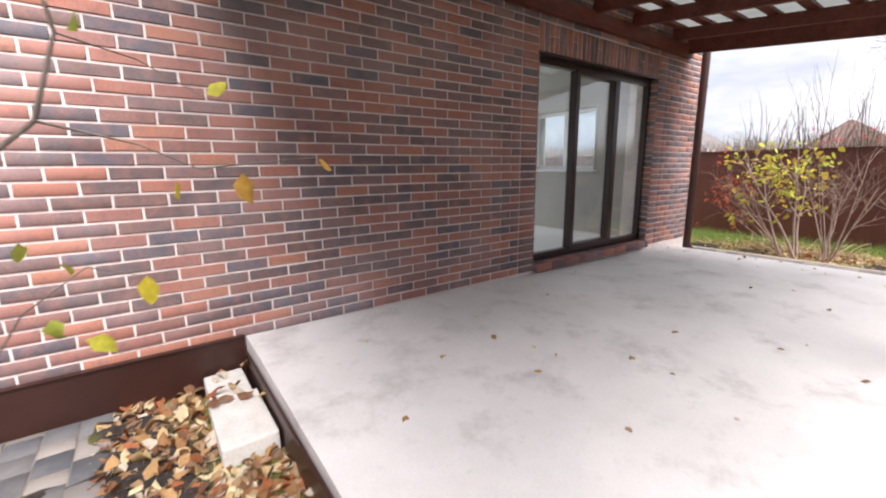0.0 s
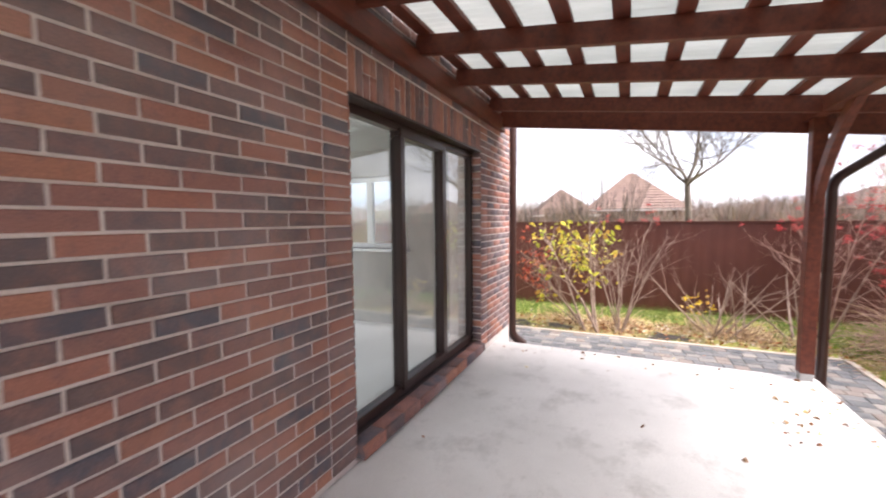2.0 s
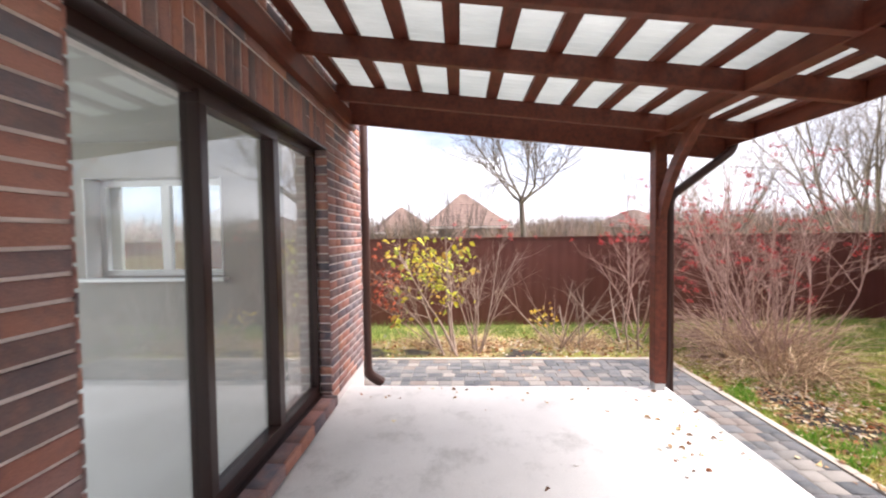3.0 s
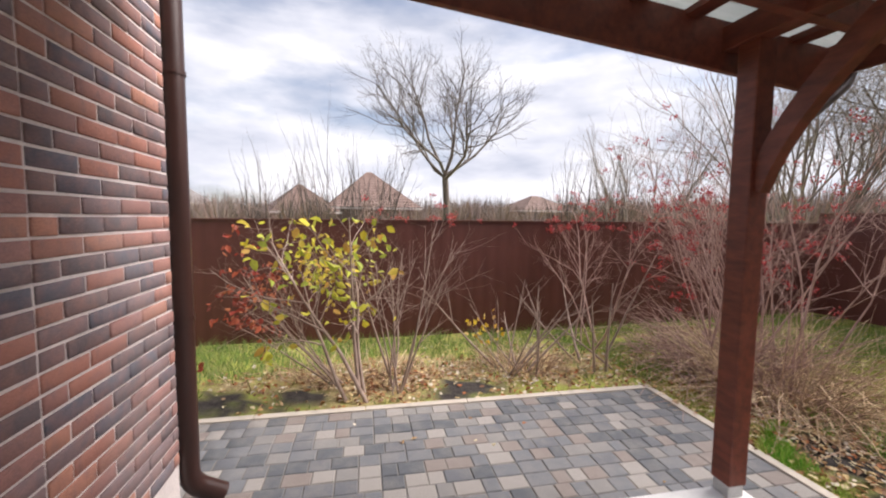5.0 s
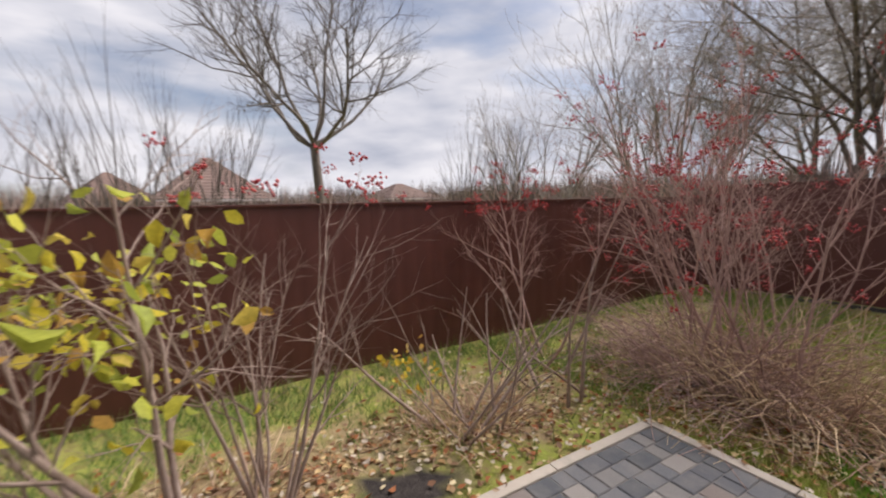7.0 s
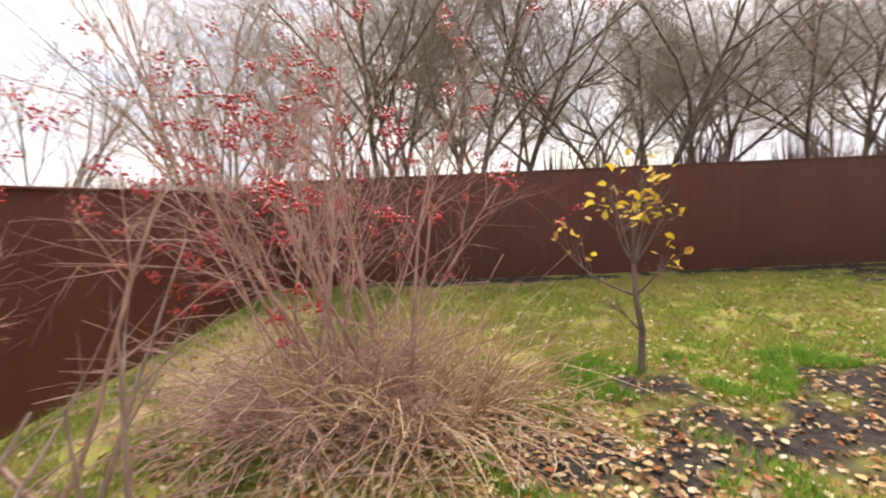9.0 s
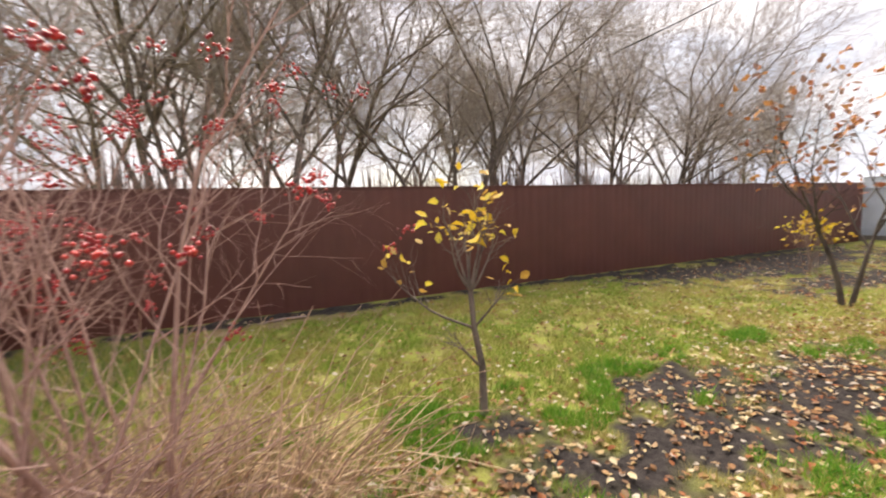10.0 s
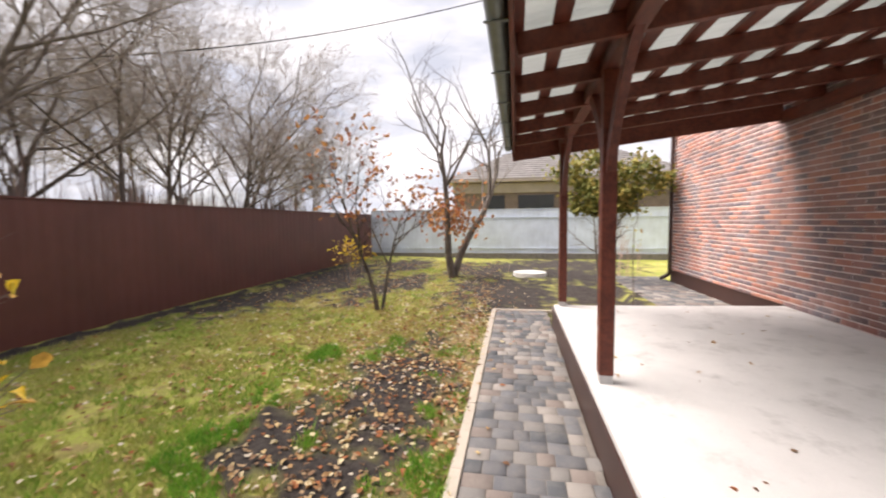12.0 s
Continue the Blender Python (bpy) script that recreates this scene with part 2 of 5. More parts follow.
M = dict(
    brick=brick_mat("brick_piece", True), bricks=brick_mat("brick_field", False),
    paver=paver_mat("paver_piece", True), pavers=paver_mat("paver_field", False),
    mortar=plain("mortar", (0.82, 0.73, 0.70), 0.95, var=0.16, scale=5, bump=0.5),
    joint=plain("joint_sand", (0.20, 0.18, 0.16), 0.95, var=0.3, scale=8),
    slab=concrete_mat("patio_concrete", (0.70, 0.685, 0.675), (0.33, 0.32, 0.31), 0.6),
    screed=concrete_mat("indoor_screed", (0.74, 0.74, 0.73), amount=0.15),
    plaster=concrete_mat("grey_plaster", (0.40, 0.385, 0.365), (0.30, 0.29, 0.28), 0.4),
    soffit=concrete_mat("ceiling_concrete", (0.48, 0.475, 0.46), (0.4, 0.4, 0.4), 0.3),
    white=plain("white_plastic", (0.80, 0.81, 0.82), 0.35, var=0.04, bump=0.0),
    kerb=concrete_mat("kerb_concrete", (0.50, 0.44, 0.37), (0.22, 0.20, 0.17), 0.5),
    block=plain("aerated_concrete", (0.72, 0.70, 0.66), 0.95, var=0.12, scale=9, bump=0.5),
    wood=wood_mat("brown_stained_wood"),
    brown=plain("brown_painted_metal", (0.045, 0.017, 0.013), 0.38, var=0.2, scale=4, bump=0.05),
    frame=plain("dark_brown_frame", (0.036, 0.017, 0.015), 0.33, var=0.2, scale=4, bump=0.04),
    fence=sheet_metal("brown_profiled_sheet", (0.105, 0.031, 0.023), 0.5),
    fence_white=sheet_metal("pale_profiled_sheet", (0.64, 0.71, 0.82), 0.45),
    tin=pale_sheet(),
    zinc=plain("zinc_gutter", (0.21, 0.24, 0.23), 0.4, metal=0.6, var=0.2, scale=5, bump=0.05),
    stub=plain("galvanised_post_foot", (0.52, 0.52, 0.52), 0.6, metal=0.3, var=0.2),
    glass=glass_mat(), ground=ground_mat(),
    grass=grass_mat("grass_blades", [(0.20, 0.36, 0.045), (0.26, 0.42, 0.06), (0.33, 0.44, 0.08), (0.42, 0.44, 0.10), (0.18, 0.33, 0.04)],
                    [(0.46, 0.44, 0.11), (0.56, 0.47, 0.18), (0.40, 0.40, 0.09), (0.62, 0.50, 0.25), (0.48, 0.38, 0.14)]),
    green=pick_mat("long_green_grass", [(0.13, 0.25, 0.05), (0.17, 0.29, 0.06), (0.20, 0.30, 0.08), (0.27, 0.31, 0.12)], 0.6, 0.35),
    fresh=pick_mat("fresh_green_grass", [(0.14, 0.36, 0.035), (0.19, 0.44, 0.045), (0.27, 0.47, 0.06), (0.11, 0.29, 0.035)], 0.6, 0.35),
    straw=pick_mat("dry_stalks", [(0.675, 0.506, 0.318), (0.506, 0.360, 0.232), (0.844, 0.655, 0.423), (0.423, 0.275, 0.189), (0.633, 0.444, 0.318)], 0.8, 0.15),
    litter=pick_mat("fallen_leaves", [(0.324, 0.169, 0.074), (0.486, 0.297, 0.135), (0.203, 0.101, 0.054), (0.621, 0.459, 0.230), (0.365, 0.135, 0.054), (0.405, 0.270, 0.149), (0.702, 0.594, 0.365), (0.270, 0.162, 0.095), (0.621, 0.540, 0.432)], 0.75, 0.2),
    yellow=pick_mat("yellow_leaves", [(0.567, 0.540, 0.068), (0.459, 0.486, 0.068), (0.675, 0.567, 0.054), (0.378, 0.432, 0.068), (0.621, 0.486, 0.081), (0.540, 0.324, 0.068)], 0.55, 0.45),
    gold=pick_mat("golden_leaves", [(0.800, 0.567, 0.041), (0.702, 0.472, 0.041), (0.756, 0.608, 0.081), (0.567, 0.338, 0.068), (0.675, 0.486, 0.189)], 0.5, 0.4),
    russet=pick_mat("russet_leaves", [(0.351, 0.061, 0.041), (0.459, 0.115, 0.061), (0.270, 0.068, 0.047), (0.513, 0.176, 0.081)], 0.6, 0.35),
    orange=pick_mat("orange_leaves", [(0.486, 0.189, 0.068), (0.365, 0.135, 0.068), (0.567, 0.270, 0.095), (0.297, 0.162, 0.108), (0.405, 0.230, 0.121)], 0.6, 0.35),
    berry=pick_mat("red_berries", [(0.50, 0.018, 0.022), (0.40, 0.012, 0.018), (0.58, 0.04, 0.03), (0.30, 0.012, 0.02)], 0.35, 0.0, 0.5),
    needle=pick_mat("olive_needles", [(0.20, 0.21, 0.05), (0.27, 0.25, 0.06), (0.36, 0.29, 0.075), (0.14, 0.165, 0.042)], 0.6, 0.2),
    bark=bark_mat("grey_brown_bark", (0.060, 0.048, 0.042), (0.17, 0.145, 0.125)),
    grey_twig=bark_mat("grey_twig_haze", (0.19, 0.158, 0.135), (0.40, 0.345, 0.30)),
    dark_bark=bark_mat("dark_bark", (0.08, 0.066, 0.056), (0.22, 0.185, 0.16)),
    twig=bark_mat("pale_twigs", (0.24, 0.165, 0.135), (0.50, 0.39, 0.33)),
    red_twig=bark_mat("reddish_twigs", (0.30, 0.18, 0.155), (0.60, 0.42, 0.36)),
    young=bark_mat("young_bark", (0.10, 0.081, 0.07), (0.29, 0.24, 0.205)),
    roof_tile=plain("grey_brown_roof", (0.21, 0.195, 0.19), 0.8, var=0.25, scale=2, fine=20),
    red_roof=plain("red_brown_roof", (0.205, 0.135, 0.115), 0.85, var=0.25, scale=1.2, fine=14),
    cream=plain("cream_render", (0.62, 0.56, 0.40), 0.9, var=0.1, scale=1),
    pale=plain("pale_render", (0.60, 0.55, 0.52), 0.9, var=0.1, scale=1),
    dark=plain("dark_glazing", (0.02, 0.022, 0.026), 0.2, var=0.2, scale=2, bump=0),
    mauve=plain("mauve_grey_render", (0.33, 0.275, 0.26), 0.9, var=0.15, scale=1),
    taupe=plain("taupe_cladding", (0.17, 0.125, 0.11), 0.85, var=0.25, scale=2),
    rubber=plain("black_cable", (0.02, 0.02, 0.021), 0.6, var=0.2, bump=0),
    far=pick_mat("far_twigs", [(0.20, 0.155, 0.135), (0.26, 0.20, 0.17), (0.17, 0.145, 0.13), (0.30, 0.20, 0.165), (0.23, 0.18, 0.16)], 0.9),
)


# ---------------------------------------------------------------- helpers for meshes
def mesh_of(name, verts, faces, material):
    me = bpy.data.meshes.new(name)
    me.from_pydata([tuple(v) for v in verts], [], [tuple(f) for f in faces])
    me.materials.append(material)
    return me


def part(name, bm, material, parent=None, label=""):
    """Links a bmesh, or a mesh that is made already, as one object under its thing."""
    me = bm
    if isinstance(bm, bmesh.types.BMesh):
        me = bpy.data.meshes.new(name)
        bmesh.ops.recalc_face_normals(bm, faces=bm.faces)
        bm.to_mesh(me)
        bm.free()
        me.materials.append(material)
    ob = new(name, me)
    if parent is not None:
        ob.parent = parent
        ob.matrix_parent_inverse = parent.matrix_basis.inverted()
    return tagged(ob, label)


def thing(name, at, label, category, group="", kind=""):
    ob = new(name)
    ob.location = at
    ob.empty_display_size = 0.1
    bpy.context.view_layer.update()
    return tagged(ob, label, category, group, kind)


def bm_box(bm, x0, x1, y0, y1, z0, z1, bevel=0.0, m=None):
    r = bmesh.ops.create_cube(bm, size=1)
    vs = r["verts"]
    bmesh.ops.scale(bm, vec=(x1 - x0, y1 - y0, z1 - z0), verts=vs)
    bmesh.ops.translate(bm, vec=((x0 + x1) / 2, (y0 + y1) / 2, (z0 + z1) / 2), verts=vs)
    if bevel:
        es = list({e for v in vs for e in v.link_edges})
        out = bmesh.ops.bevel(bm, geom=es, offset=bevel, segments=2, affect="EDGES", profile=0.6)
        vs = list({v for f in out["faces"] for v in f.verts} | {v for v in vs if v.is_valid})
    if m is not None:
        bmesh.ops.transform(bm, matrix=m, verts=vs)
    return bm


def box(x0, x1, y0, y1, z0, z1, bevel=0.0, m=None):
    return bm_box(bmesh.new(), x0, x1, y0, y1, z0, z1, bevel, m)


def beam(a, b, wide, high, bevel=0.006, up=(0, 0, 1)):
    """A squared timber from a to b, wide across and high along up."""
    a, b = Vector(a), Vector(b)
    d = b - a
    x = d.normalized()
    y = Vector(up).cross(x).normalized()
    z = x.cross(y)
    m = Matrix((x, y, z)).transposed().to_4x4()
    m.translation = (a + b) / 2
    return box(-d.length / 2, d.length / 2, -wide / 2, wide / 2, -high / 2, high / 2, bevel, m)


def tubes(lines, sides=4):
    """Tapered tubes along polylines [(points, radii), ...]: vertices and faces."""
    V, F, base = [], [], 0
    ang = np.arange(sides) * (2 * math.pi / sides)
    ca, sa = np.cos(ang), np.sin(ang)
    for pts, rad in lines:
        p, r = np.asarray(pts, float), np.asarray(rad, float)
        n = len(p)
        t = np.empty_like(p)
        t[1:-1] = p[2:] - p[:-2]
        t[0], t[-1] = p[1] - p[0], p[-1] - p[-2]
        t /= np.linalg.norm(t, axis=1)[:, None] + 1e-9
        ref = np.array((0.31, 0.95, 0.05)) if abs(t[0][0]) > 0.6 else np.array((0.95, 0.31, 0.05))
        u = np.cross(t, ref)
        u /= np.linalg.norm(u, axis=1)[:, None] + 1e-9
        w = np.cross(t, u)
        ring = p[:, None, :] + r[:, None, None] * (ca[None, :, None] * u[:, None, :] + sa[None, :, None] * w[:, None, :])
        V.append(ring.reshape(-1, 3))
        i, j = np.meshgrid(np.arange(n - 1), np.arange(sides), indexing="ij")
        a = base + i * sides + j
        b = base + i * sides + (j + 1) % sides
        F.append(np.stack([a, b, b + sides, a + sides], -1).reshape(-1, 4))
        base += n * sides
    return np.concatenate(V), np.concatenate(F)


def quick_mesh(name, V, F, material, smooth=False):
    """A mesh from arrays of vertices and faces that all have the same number of corners."""
    V, F = np.asarray(V, np.float32), np.asarray(F, np.int32)
    me = bpy.data.meshes.new(name)
    k = F.shape[1]
    me.vertices.add(len(V))
    me.vertices.foreach_set("co", V.ravel())
    me.loops.add(F.size)
    me.loops.foreach_set("vertex_index", F.ravel())
    me.polygons.add(len(F))
    me.polygons.foreach_set("loop_start", np.arange(0, F.size, k, dtype=np.int32))
    if smooth:
        me.polygons.foreach_set("use_smooth", np.ones(len(F), bool))
    me.update(calc_edges=True)
    me.materials.append(material)
    return me


def tube_mesh(name, lines, material, sides=4):
    return quick_mesh(name, *tubes(lines, sides), material, True)


def grow(rng, p, d, length, rad, level, spec, out, tips):
    """Adds a wandering branch and, by the level's spec, its side branches. spec: per level (children, share of length, angle, wander, lift)."""
    kids, share, angle, wander, lift = spec[level]
    n = 6 if level == 0 else 5 if level < len(spec) - 1 else 4
    pts, rads = [np.array(p, float)], [rad]
    d = np.array(d, float)
    for i in range(n):
        d = d + rng.normal(0, wander, 3) + np.array((0, 0, lift))
        d /= np.linalg.norm(d)
        pts.append(pts[-1] + d * length / n)
        rads.append(rad * (1 - 0.75 * (i + 1) / n))
    out[min(level, len(out) - 1)].append((pts, rads))
    if level == len(spec) - 1:
        tips.append((pts[-1], d))
        return
    low = 0.45 if level == 0 else 0.2
    for i in range(kids):
        f = low + (1 - low) * (i + rng.random()) / kids
        k = min(int(f * n), n - 1)
        q = pts[k] + (pts[k + 1] - pts[k]) * (f * n - k)
        ax = pts[k + 1] - pts[k]
        ax = ax / np.linalg.norm(ax)
        side = np.cross(ax, rng.normal(0, 1, 3))
        side /= np.linalg.norm(side) + 1e-9
        a = radians(angle) * (0.7 + 0.6 * rng.random())
        dd = ax * math.cos(a) + side * math.sin(a)
        grow(rng, q, dd, length * share * (0.7 + 0.6 * rng.random()) * (1.15 - 0.5 * f), rads[k] * 0.62, level + 1, spec, out, tips)


LEAF = np.array([(0, 0, 0), (-0.32, 0.35, 0.05), (0, 0.45, -0.03), (0.32, 0.35, 0.05), (-0.22, 0.75, 0.04), (0, 1, -0.12), (0.22, 0.75, 0.04)])
LEAF_F = np.array([(0, 2, 1), (0, 3, 2), (1, 2, 4), (2, 5, 4), (2, 3, 6), (2, 6, 5)])


def leaves(name, places, size, material, rng, flat=0.0, droop=0.3):
    """One mesh of many small folded leaves at the places [(point, direction), ...]."""
    n = len(places)
    P = np.array([p for p, _ in places], float)
    D = np.array([d for _, d in places], float)
    D = D + rng.normal(0, 0.6, (n, 3)) + np.array((0, 0, -droop))
    D[:, 2] *= (1 - flat)
    D /= np.linalg.norm(D, axis=1)[:, None] + 1e-9
    N = rng.normal(0, 1 - flat * 0.75, (n, 3)) + np.array((0, 0, 0.5 + 2 * flat))
    X = np.cross(D, N)
    X /= np.linalg.norm(X, axis=1)[:, None] + 1e-9
    Z = np.cross(X, D)
    s = size * (0.6 + 0.8 * rng.random(n))
    curl = rng.normal(0.6, 0.9, n)
    L = LEAF[None] * np.ones((n, 1, 1))
    L[:, :, 2] *= curl[:, None] * 2.0
    V = P[:, None] + s[:, None, None] * (L[..., 0:1] * X[:, None] + L[..., 1:2] * D[:, None] + L[..., 2:3] * Z[:, None])
    F = LEAF_F[None] + (np.arange(n) * 7)[:, None, None]
    return quick_mesh(name, V.reshape(-1, 3), F.reshape(-1, 3), material)


OCTA = np.array([(1, 0, 0), (-1, 0, 0), (0, 1, 0), (0, -1, 0), (0, 0, 1), (0, 0, -1)])
OCTA_F = np.array([(0, 2, 4), (2, 1, 4), (1, 3, 4), (3, 0, 4), (2, 0, 5), (1, 2, 5), (3, 1, 5), (0, 3, 5)])


def berries(name, places, rng, size=0.007, each=14, spread=0.022):
    n = len(places) * each
    P = np.repeat(np.array(places, float), each, 0) + rng.normal(0, spread, (n, 3)) * np.array((1, 1, 0.7))
    s = size * (0.8 + 0.5 * rng.random(n))
    V = P[:, None] + s[:, None, None] * OCTA[None]
    F = OCTA_F[None] + (np.arange(n) * 6)[:, None, None]
    return quick_mesh(name, V.reshape(-1, 3), F.reshape(-1, 3), M["berry"], True)


# ---------------------------------------------------------------- ground
PAVE_Z, SLAB_X0, SLAB_X1, SLAB_Y = -0.325, 0.43, 6.12, -3.14
KERB_X, KERB_Y = 8.15, -4.10
FENCE_E, FENCE_S, FENCE_W = 10.58, -9.63, -11.0


def under_paving(x, y):
    end = 6.0 < x < KERB_X - 0.02 and KERB_Y + 0.02 < y < 5.9
    strip = -0.5 < x < 6.2 and KERB_Y + 0.02 < y < -3.0
    house = -4.0 < x < 6.9 and y > -0.05 and y < 9
    return end or strip or house or (0.5 < x < 6.1 and -3.1 < y < 0.1)


SOIL = [(8.45, 0.35, 0.34, 0.45), (8.48, -0.40, 0.28, 0.34), (8.46, -2.07, 0.42, 0.55), (6.69, -4.62, 0.42, 0.26), (5.95, -4.66, 0.55, 0.26), (7.05, -4.86, 0.3, 0.22),
        (-6.0, -4.6, 3.2, 0.9), (-2.4, -2.1, 2.6, 1.1), (-2.2, -7.0, 2.4, 0.7), (3.1, -4.85, 1.9, 0.75), (4.7, -4.85, 0.9, 0.5), (-3.2, -8.6, 4.2, 1.3), (-2.6, -3.9, 3.6, 1.7), (-7.5, -7.6, 2.6, 1.2),
        (5.75, -5.55, 0.35, 0.25), (6.7, -4.75, 0.6, 0.3), (5.4, -4.9, 0.7, 0.35), (4.1, -5.5, 0.8, 0.35), (6.1, -4.5, 0.3, 0.18), (-0.2, -0.7, 0.5, 1.0), (7.0, -9.45, 3.6, 0.28), (1.0, -9.6, 3.6, 0.30), (-5.0, -9.75, 4.0, 0.35), (-7, -5.5, 2.5, 0.6), (-5.6, -2.0, 3.0, 1.6), (-3.6, -6.5, 2.2, 0.8), (-4.6, -9.0, 5.0, 1.0), (-7.5, -4.0, 2.4, 1.6), (-8.6, -2.0, 2.8, 2.6), (-1.0, -8.9, 2.6, 0.9)]
LITTER = [(7.8, -5.3, 1.5, 0.8), (8.9, -1.4, 0.8, 1.9), (1.2, -4.45, 2.6, 0.25), (9.2, -3.3, 0.8, 0.8), (2.3, -4.3, 2.4, 0.22), (9.7, -6.8, 0.8, 2.0), (6.8, -9.2, 1.6, 0.3)]


def blot(x, y, spots):
    v = 0.0
    for cx, cy, rx, ry in spots:
        r = math.hypot((x - cx) / rx, (y - cy) / ry)
        if r < 1.6:
            v = max(v, min(1.0, max(0.0, (1.05 - r) * 2.4 + 1.7 * noise.noise((x * 4.1, y * 4.1, 0.3)) + 0.5 * noise.noise((x * 11, y * 11, 2.3)))))
    return v


def ground_z(x, y):
    far = min(1.0, max(0.0, (-4.3 - y) / 5.0))
    z = -0.345 + 0.10 * far - 0.035 * min(1.0, max(0.0, (x - 8.3) / 2.2))
    z += 0.012 * noise.noise((x * 1.7, y * 1.7, 0.0)) + 0.010 * noise.noise((x * 6.0, y * 6.0, 4.0))
    if -4.2 < x < 0.45 and y > -1.5:
        z = max(z, -0.22)
    return z


def axis(lo, hi, step, reach):
    inner = list(np.arange(lo, hi + 1e-6, step))
    out, d = [], step
    while d < reach:
        d *= 1.5
        out.append(d)
    return [lo - v for v in reversed(out)] + inner + [hi + v for v in out]


gx, gy = axis(-11.5, 11.0, 0.12, 700), axis(-10.0, 6.0, 0.12, 700)
gv, soil_v, litter_v = [], [], []
for x in gx:
    for y in gy:
        inside = -11.5 <= x <= 11.0 and -10 <= y <= 6
        s = blot(x, y, SOIL) if inside else 0.0
        t = blot(x, y, LITTER) if inside else 0.0
        z = ground_z(x, y) if inside else -0.35
        if inside and under_paving(x, y):
            z = -0.47
        if s > 0.2 and z > -0.46:
            z += 0.035 * s * abs(noise.noise((x * 7, y * 7, 9.0))) * 2
        gv.append((x, y, z))
        soil_v.append(s)
        litter_v.append(t * 0.85 * (1 - s))
ny = len(gy)
gi = (np.arange(len(gx) - 1)[:, None] * ny + np.arange(ny - 1)[None]).ravel()
ground_me = quick_mesh("ground", gv, np.stack([gi, gi + ny, gi + ny + 1, gi + 1], 1), M["ground"], True)
for key, vals in (("soil", soil_v), ("litter", litter_v)):
    ground_me.attributes.new(key, "FLOAT", "POINT").data.foreach_set("value", vals)
tagged(new("ground", ground_me), "autumn lawn with bare dark soil patches and dry leaf litter", "ground", kind="structure")

# ---------------------------------------------------------------- patio slab
def slab_top(x, y):
    return 0.065 * max(0.0, 1 - (x - 0.43) / 4.5) * max(0.0, 1 + y / 2.6) + 0.003 * noise.noise((x * 2, y * 2, 1.0))


bm = bmesh.new()
nx, nyy = 44, 24
grid = []
for i in range(nx + 1):
    row = []
    for j in range(nyy + 1):
        y = SLAB_Y * j / nyy
        x1 = 6.18 - 0.02 * j / nyy
        x = SLAB_X0 + (x1 - SLAB_X0) * i / nx
        wob = 0.006 * noise.noise((x * 9, y * 9, 5.0))
        ex = wob if i in (0, nx) else 0
        ey = wob if j == nyy else 0
        row.append(bm.verts.new((x + ex, y + ey - (0.004 if j == 0 else 0), slab_top(x, y))))
    grid.append(row)
for i in range(nx):
    for j in range(nyy):
        bm.faces.new((grid[i][j], grid[i][j + 1], grid[i + 1][j + 1], grid[i + 1][j]))
rim = [grid[0][j] for j in range(nyy + 1)] + [grid[i][nyy] for i in range(1, nx + 1)] + [grid[nx][j] for j in range(nyy - 1, -1, -1)]
low = [bm.verts.new((v.co.x, v.co.y, -0.46)) for v in rim]
for k in range(len(rim) - 1):
    bm.faces.new((rim[k], rim[k + 1], low[k + 1], low[k]))
patio = part("patio_slab", bm, M["slab"])
tagged(patio, "pale cast concrete patio slab with grey smudges and rough edges", "patio slab", kind="structure")
band = thing("slab_edging", (0.4, -3.15, -0.33), "dark brown painted strip round the patio slab's edge", "edging", kind="structure")
part("edging_strip", box(0.408, 0.424, -3.156, -0.03, -0.46, -0.03, 0.003), M["brown"], band)
part("edging_strip", box(0.426, 6.16, -3.162, -3.147, -0.46, -0.035, 0.003), M["brown"], band)

# ---------------------------------------------------------------- house walls (clinker on the patio side)
D0, D1, DZ0, DZ1 = 3.30, 5.63, 0.135, 2.29       # door opening
WX0, WX1, WTOP = -3.78, 6.83, 3.7
bm = bmesh.new()
bm_box(bm, WX0, D0, 0.007, 0.39, -0.46, WTOP)
bm_box(bm, D1, WX1, 0.007, 0.39, -0.46, WTOP)
bm_box(bm, D0, D1, 0.007, 0.39, DZ1, WTOP)
bm_box(bm, D0, D1, 0.007, 0.39, -0.46, 0.03)
wall = part("wall_south", bm, M["mortar"])
tagged(wall, "clinker brick house wall in dark brown and rust with pale mortar", "wall", kind="structure")
def north_wall():
    """The unseen rear wall; its wide opening is added to light the room."""
    bm = bmesh.new()
    bm_box(bm, WX0, 0.8, 3.602, 3.95, -0.46, WTOP)
    bm_box(bm, 5.9, WX1, 3.602, 3.95, -0.46, WTOP)
    bm_box(bm, 0.8, 5.9, 3.602, 3.95, 2.5, WTOP)
    bm_box(bm, 0.8, 5.9, 3.602, 3.95, -0.46, 0.0)
    return bm


bm = bmesh.new()
WY0, WY1, WZ0, WZ1 = 1.36, 2.86, 1.11, 2.17      # side window opening
bm_box(bm, 6.33, WX1, 0.392, WY0, -0.46, WTOP)
bm_box(bm, 6.33, WX1, WY1, 3.6, -0.46, WTOP)
bm_box(bm, 6.33, WX1, WY0, WY1, -0.46, WZ0)
bm_box(bm, 6.33, WX1, WY0, WY1, WZ1, WTOP)
tagged(part("wall_east", bm, M["plaster"]), "grey plastered side wall with a window opening", "wall", kind="structure")
tagged(part("wall_north", north_wall(), M["plaster"]), "grey plastered rear wall of the room, out of view, its opening added for light", "wall", kind="structure")
tagged(part("wall_west", box(WX0, WX0 + 0.35, 0.392, 3.6, -0.46, WTOP), M["plaster"]), "plastered house wall on the far side", "wall", kind="structure")
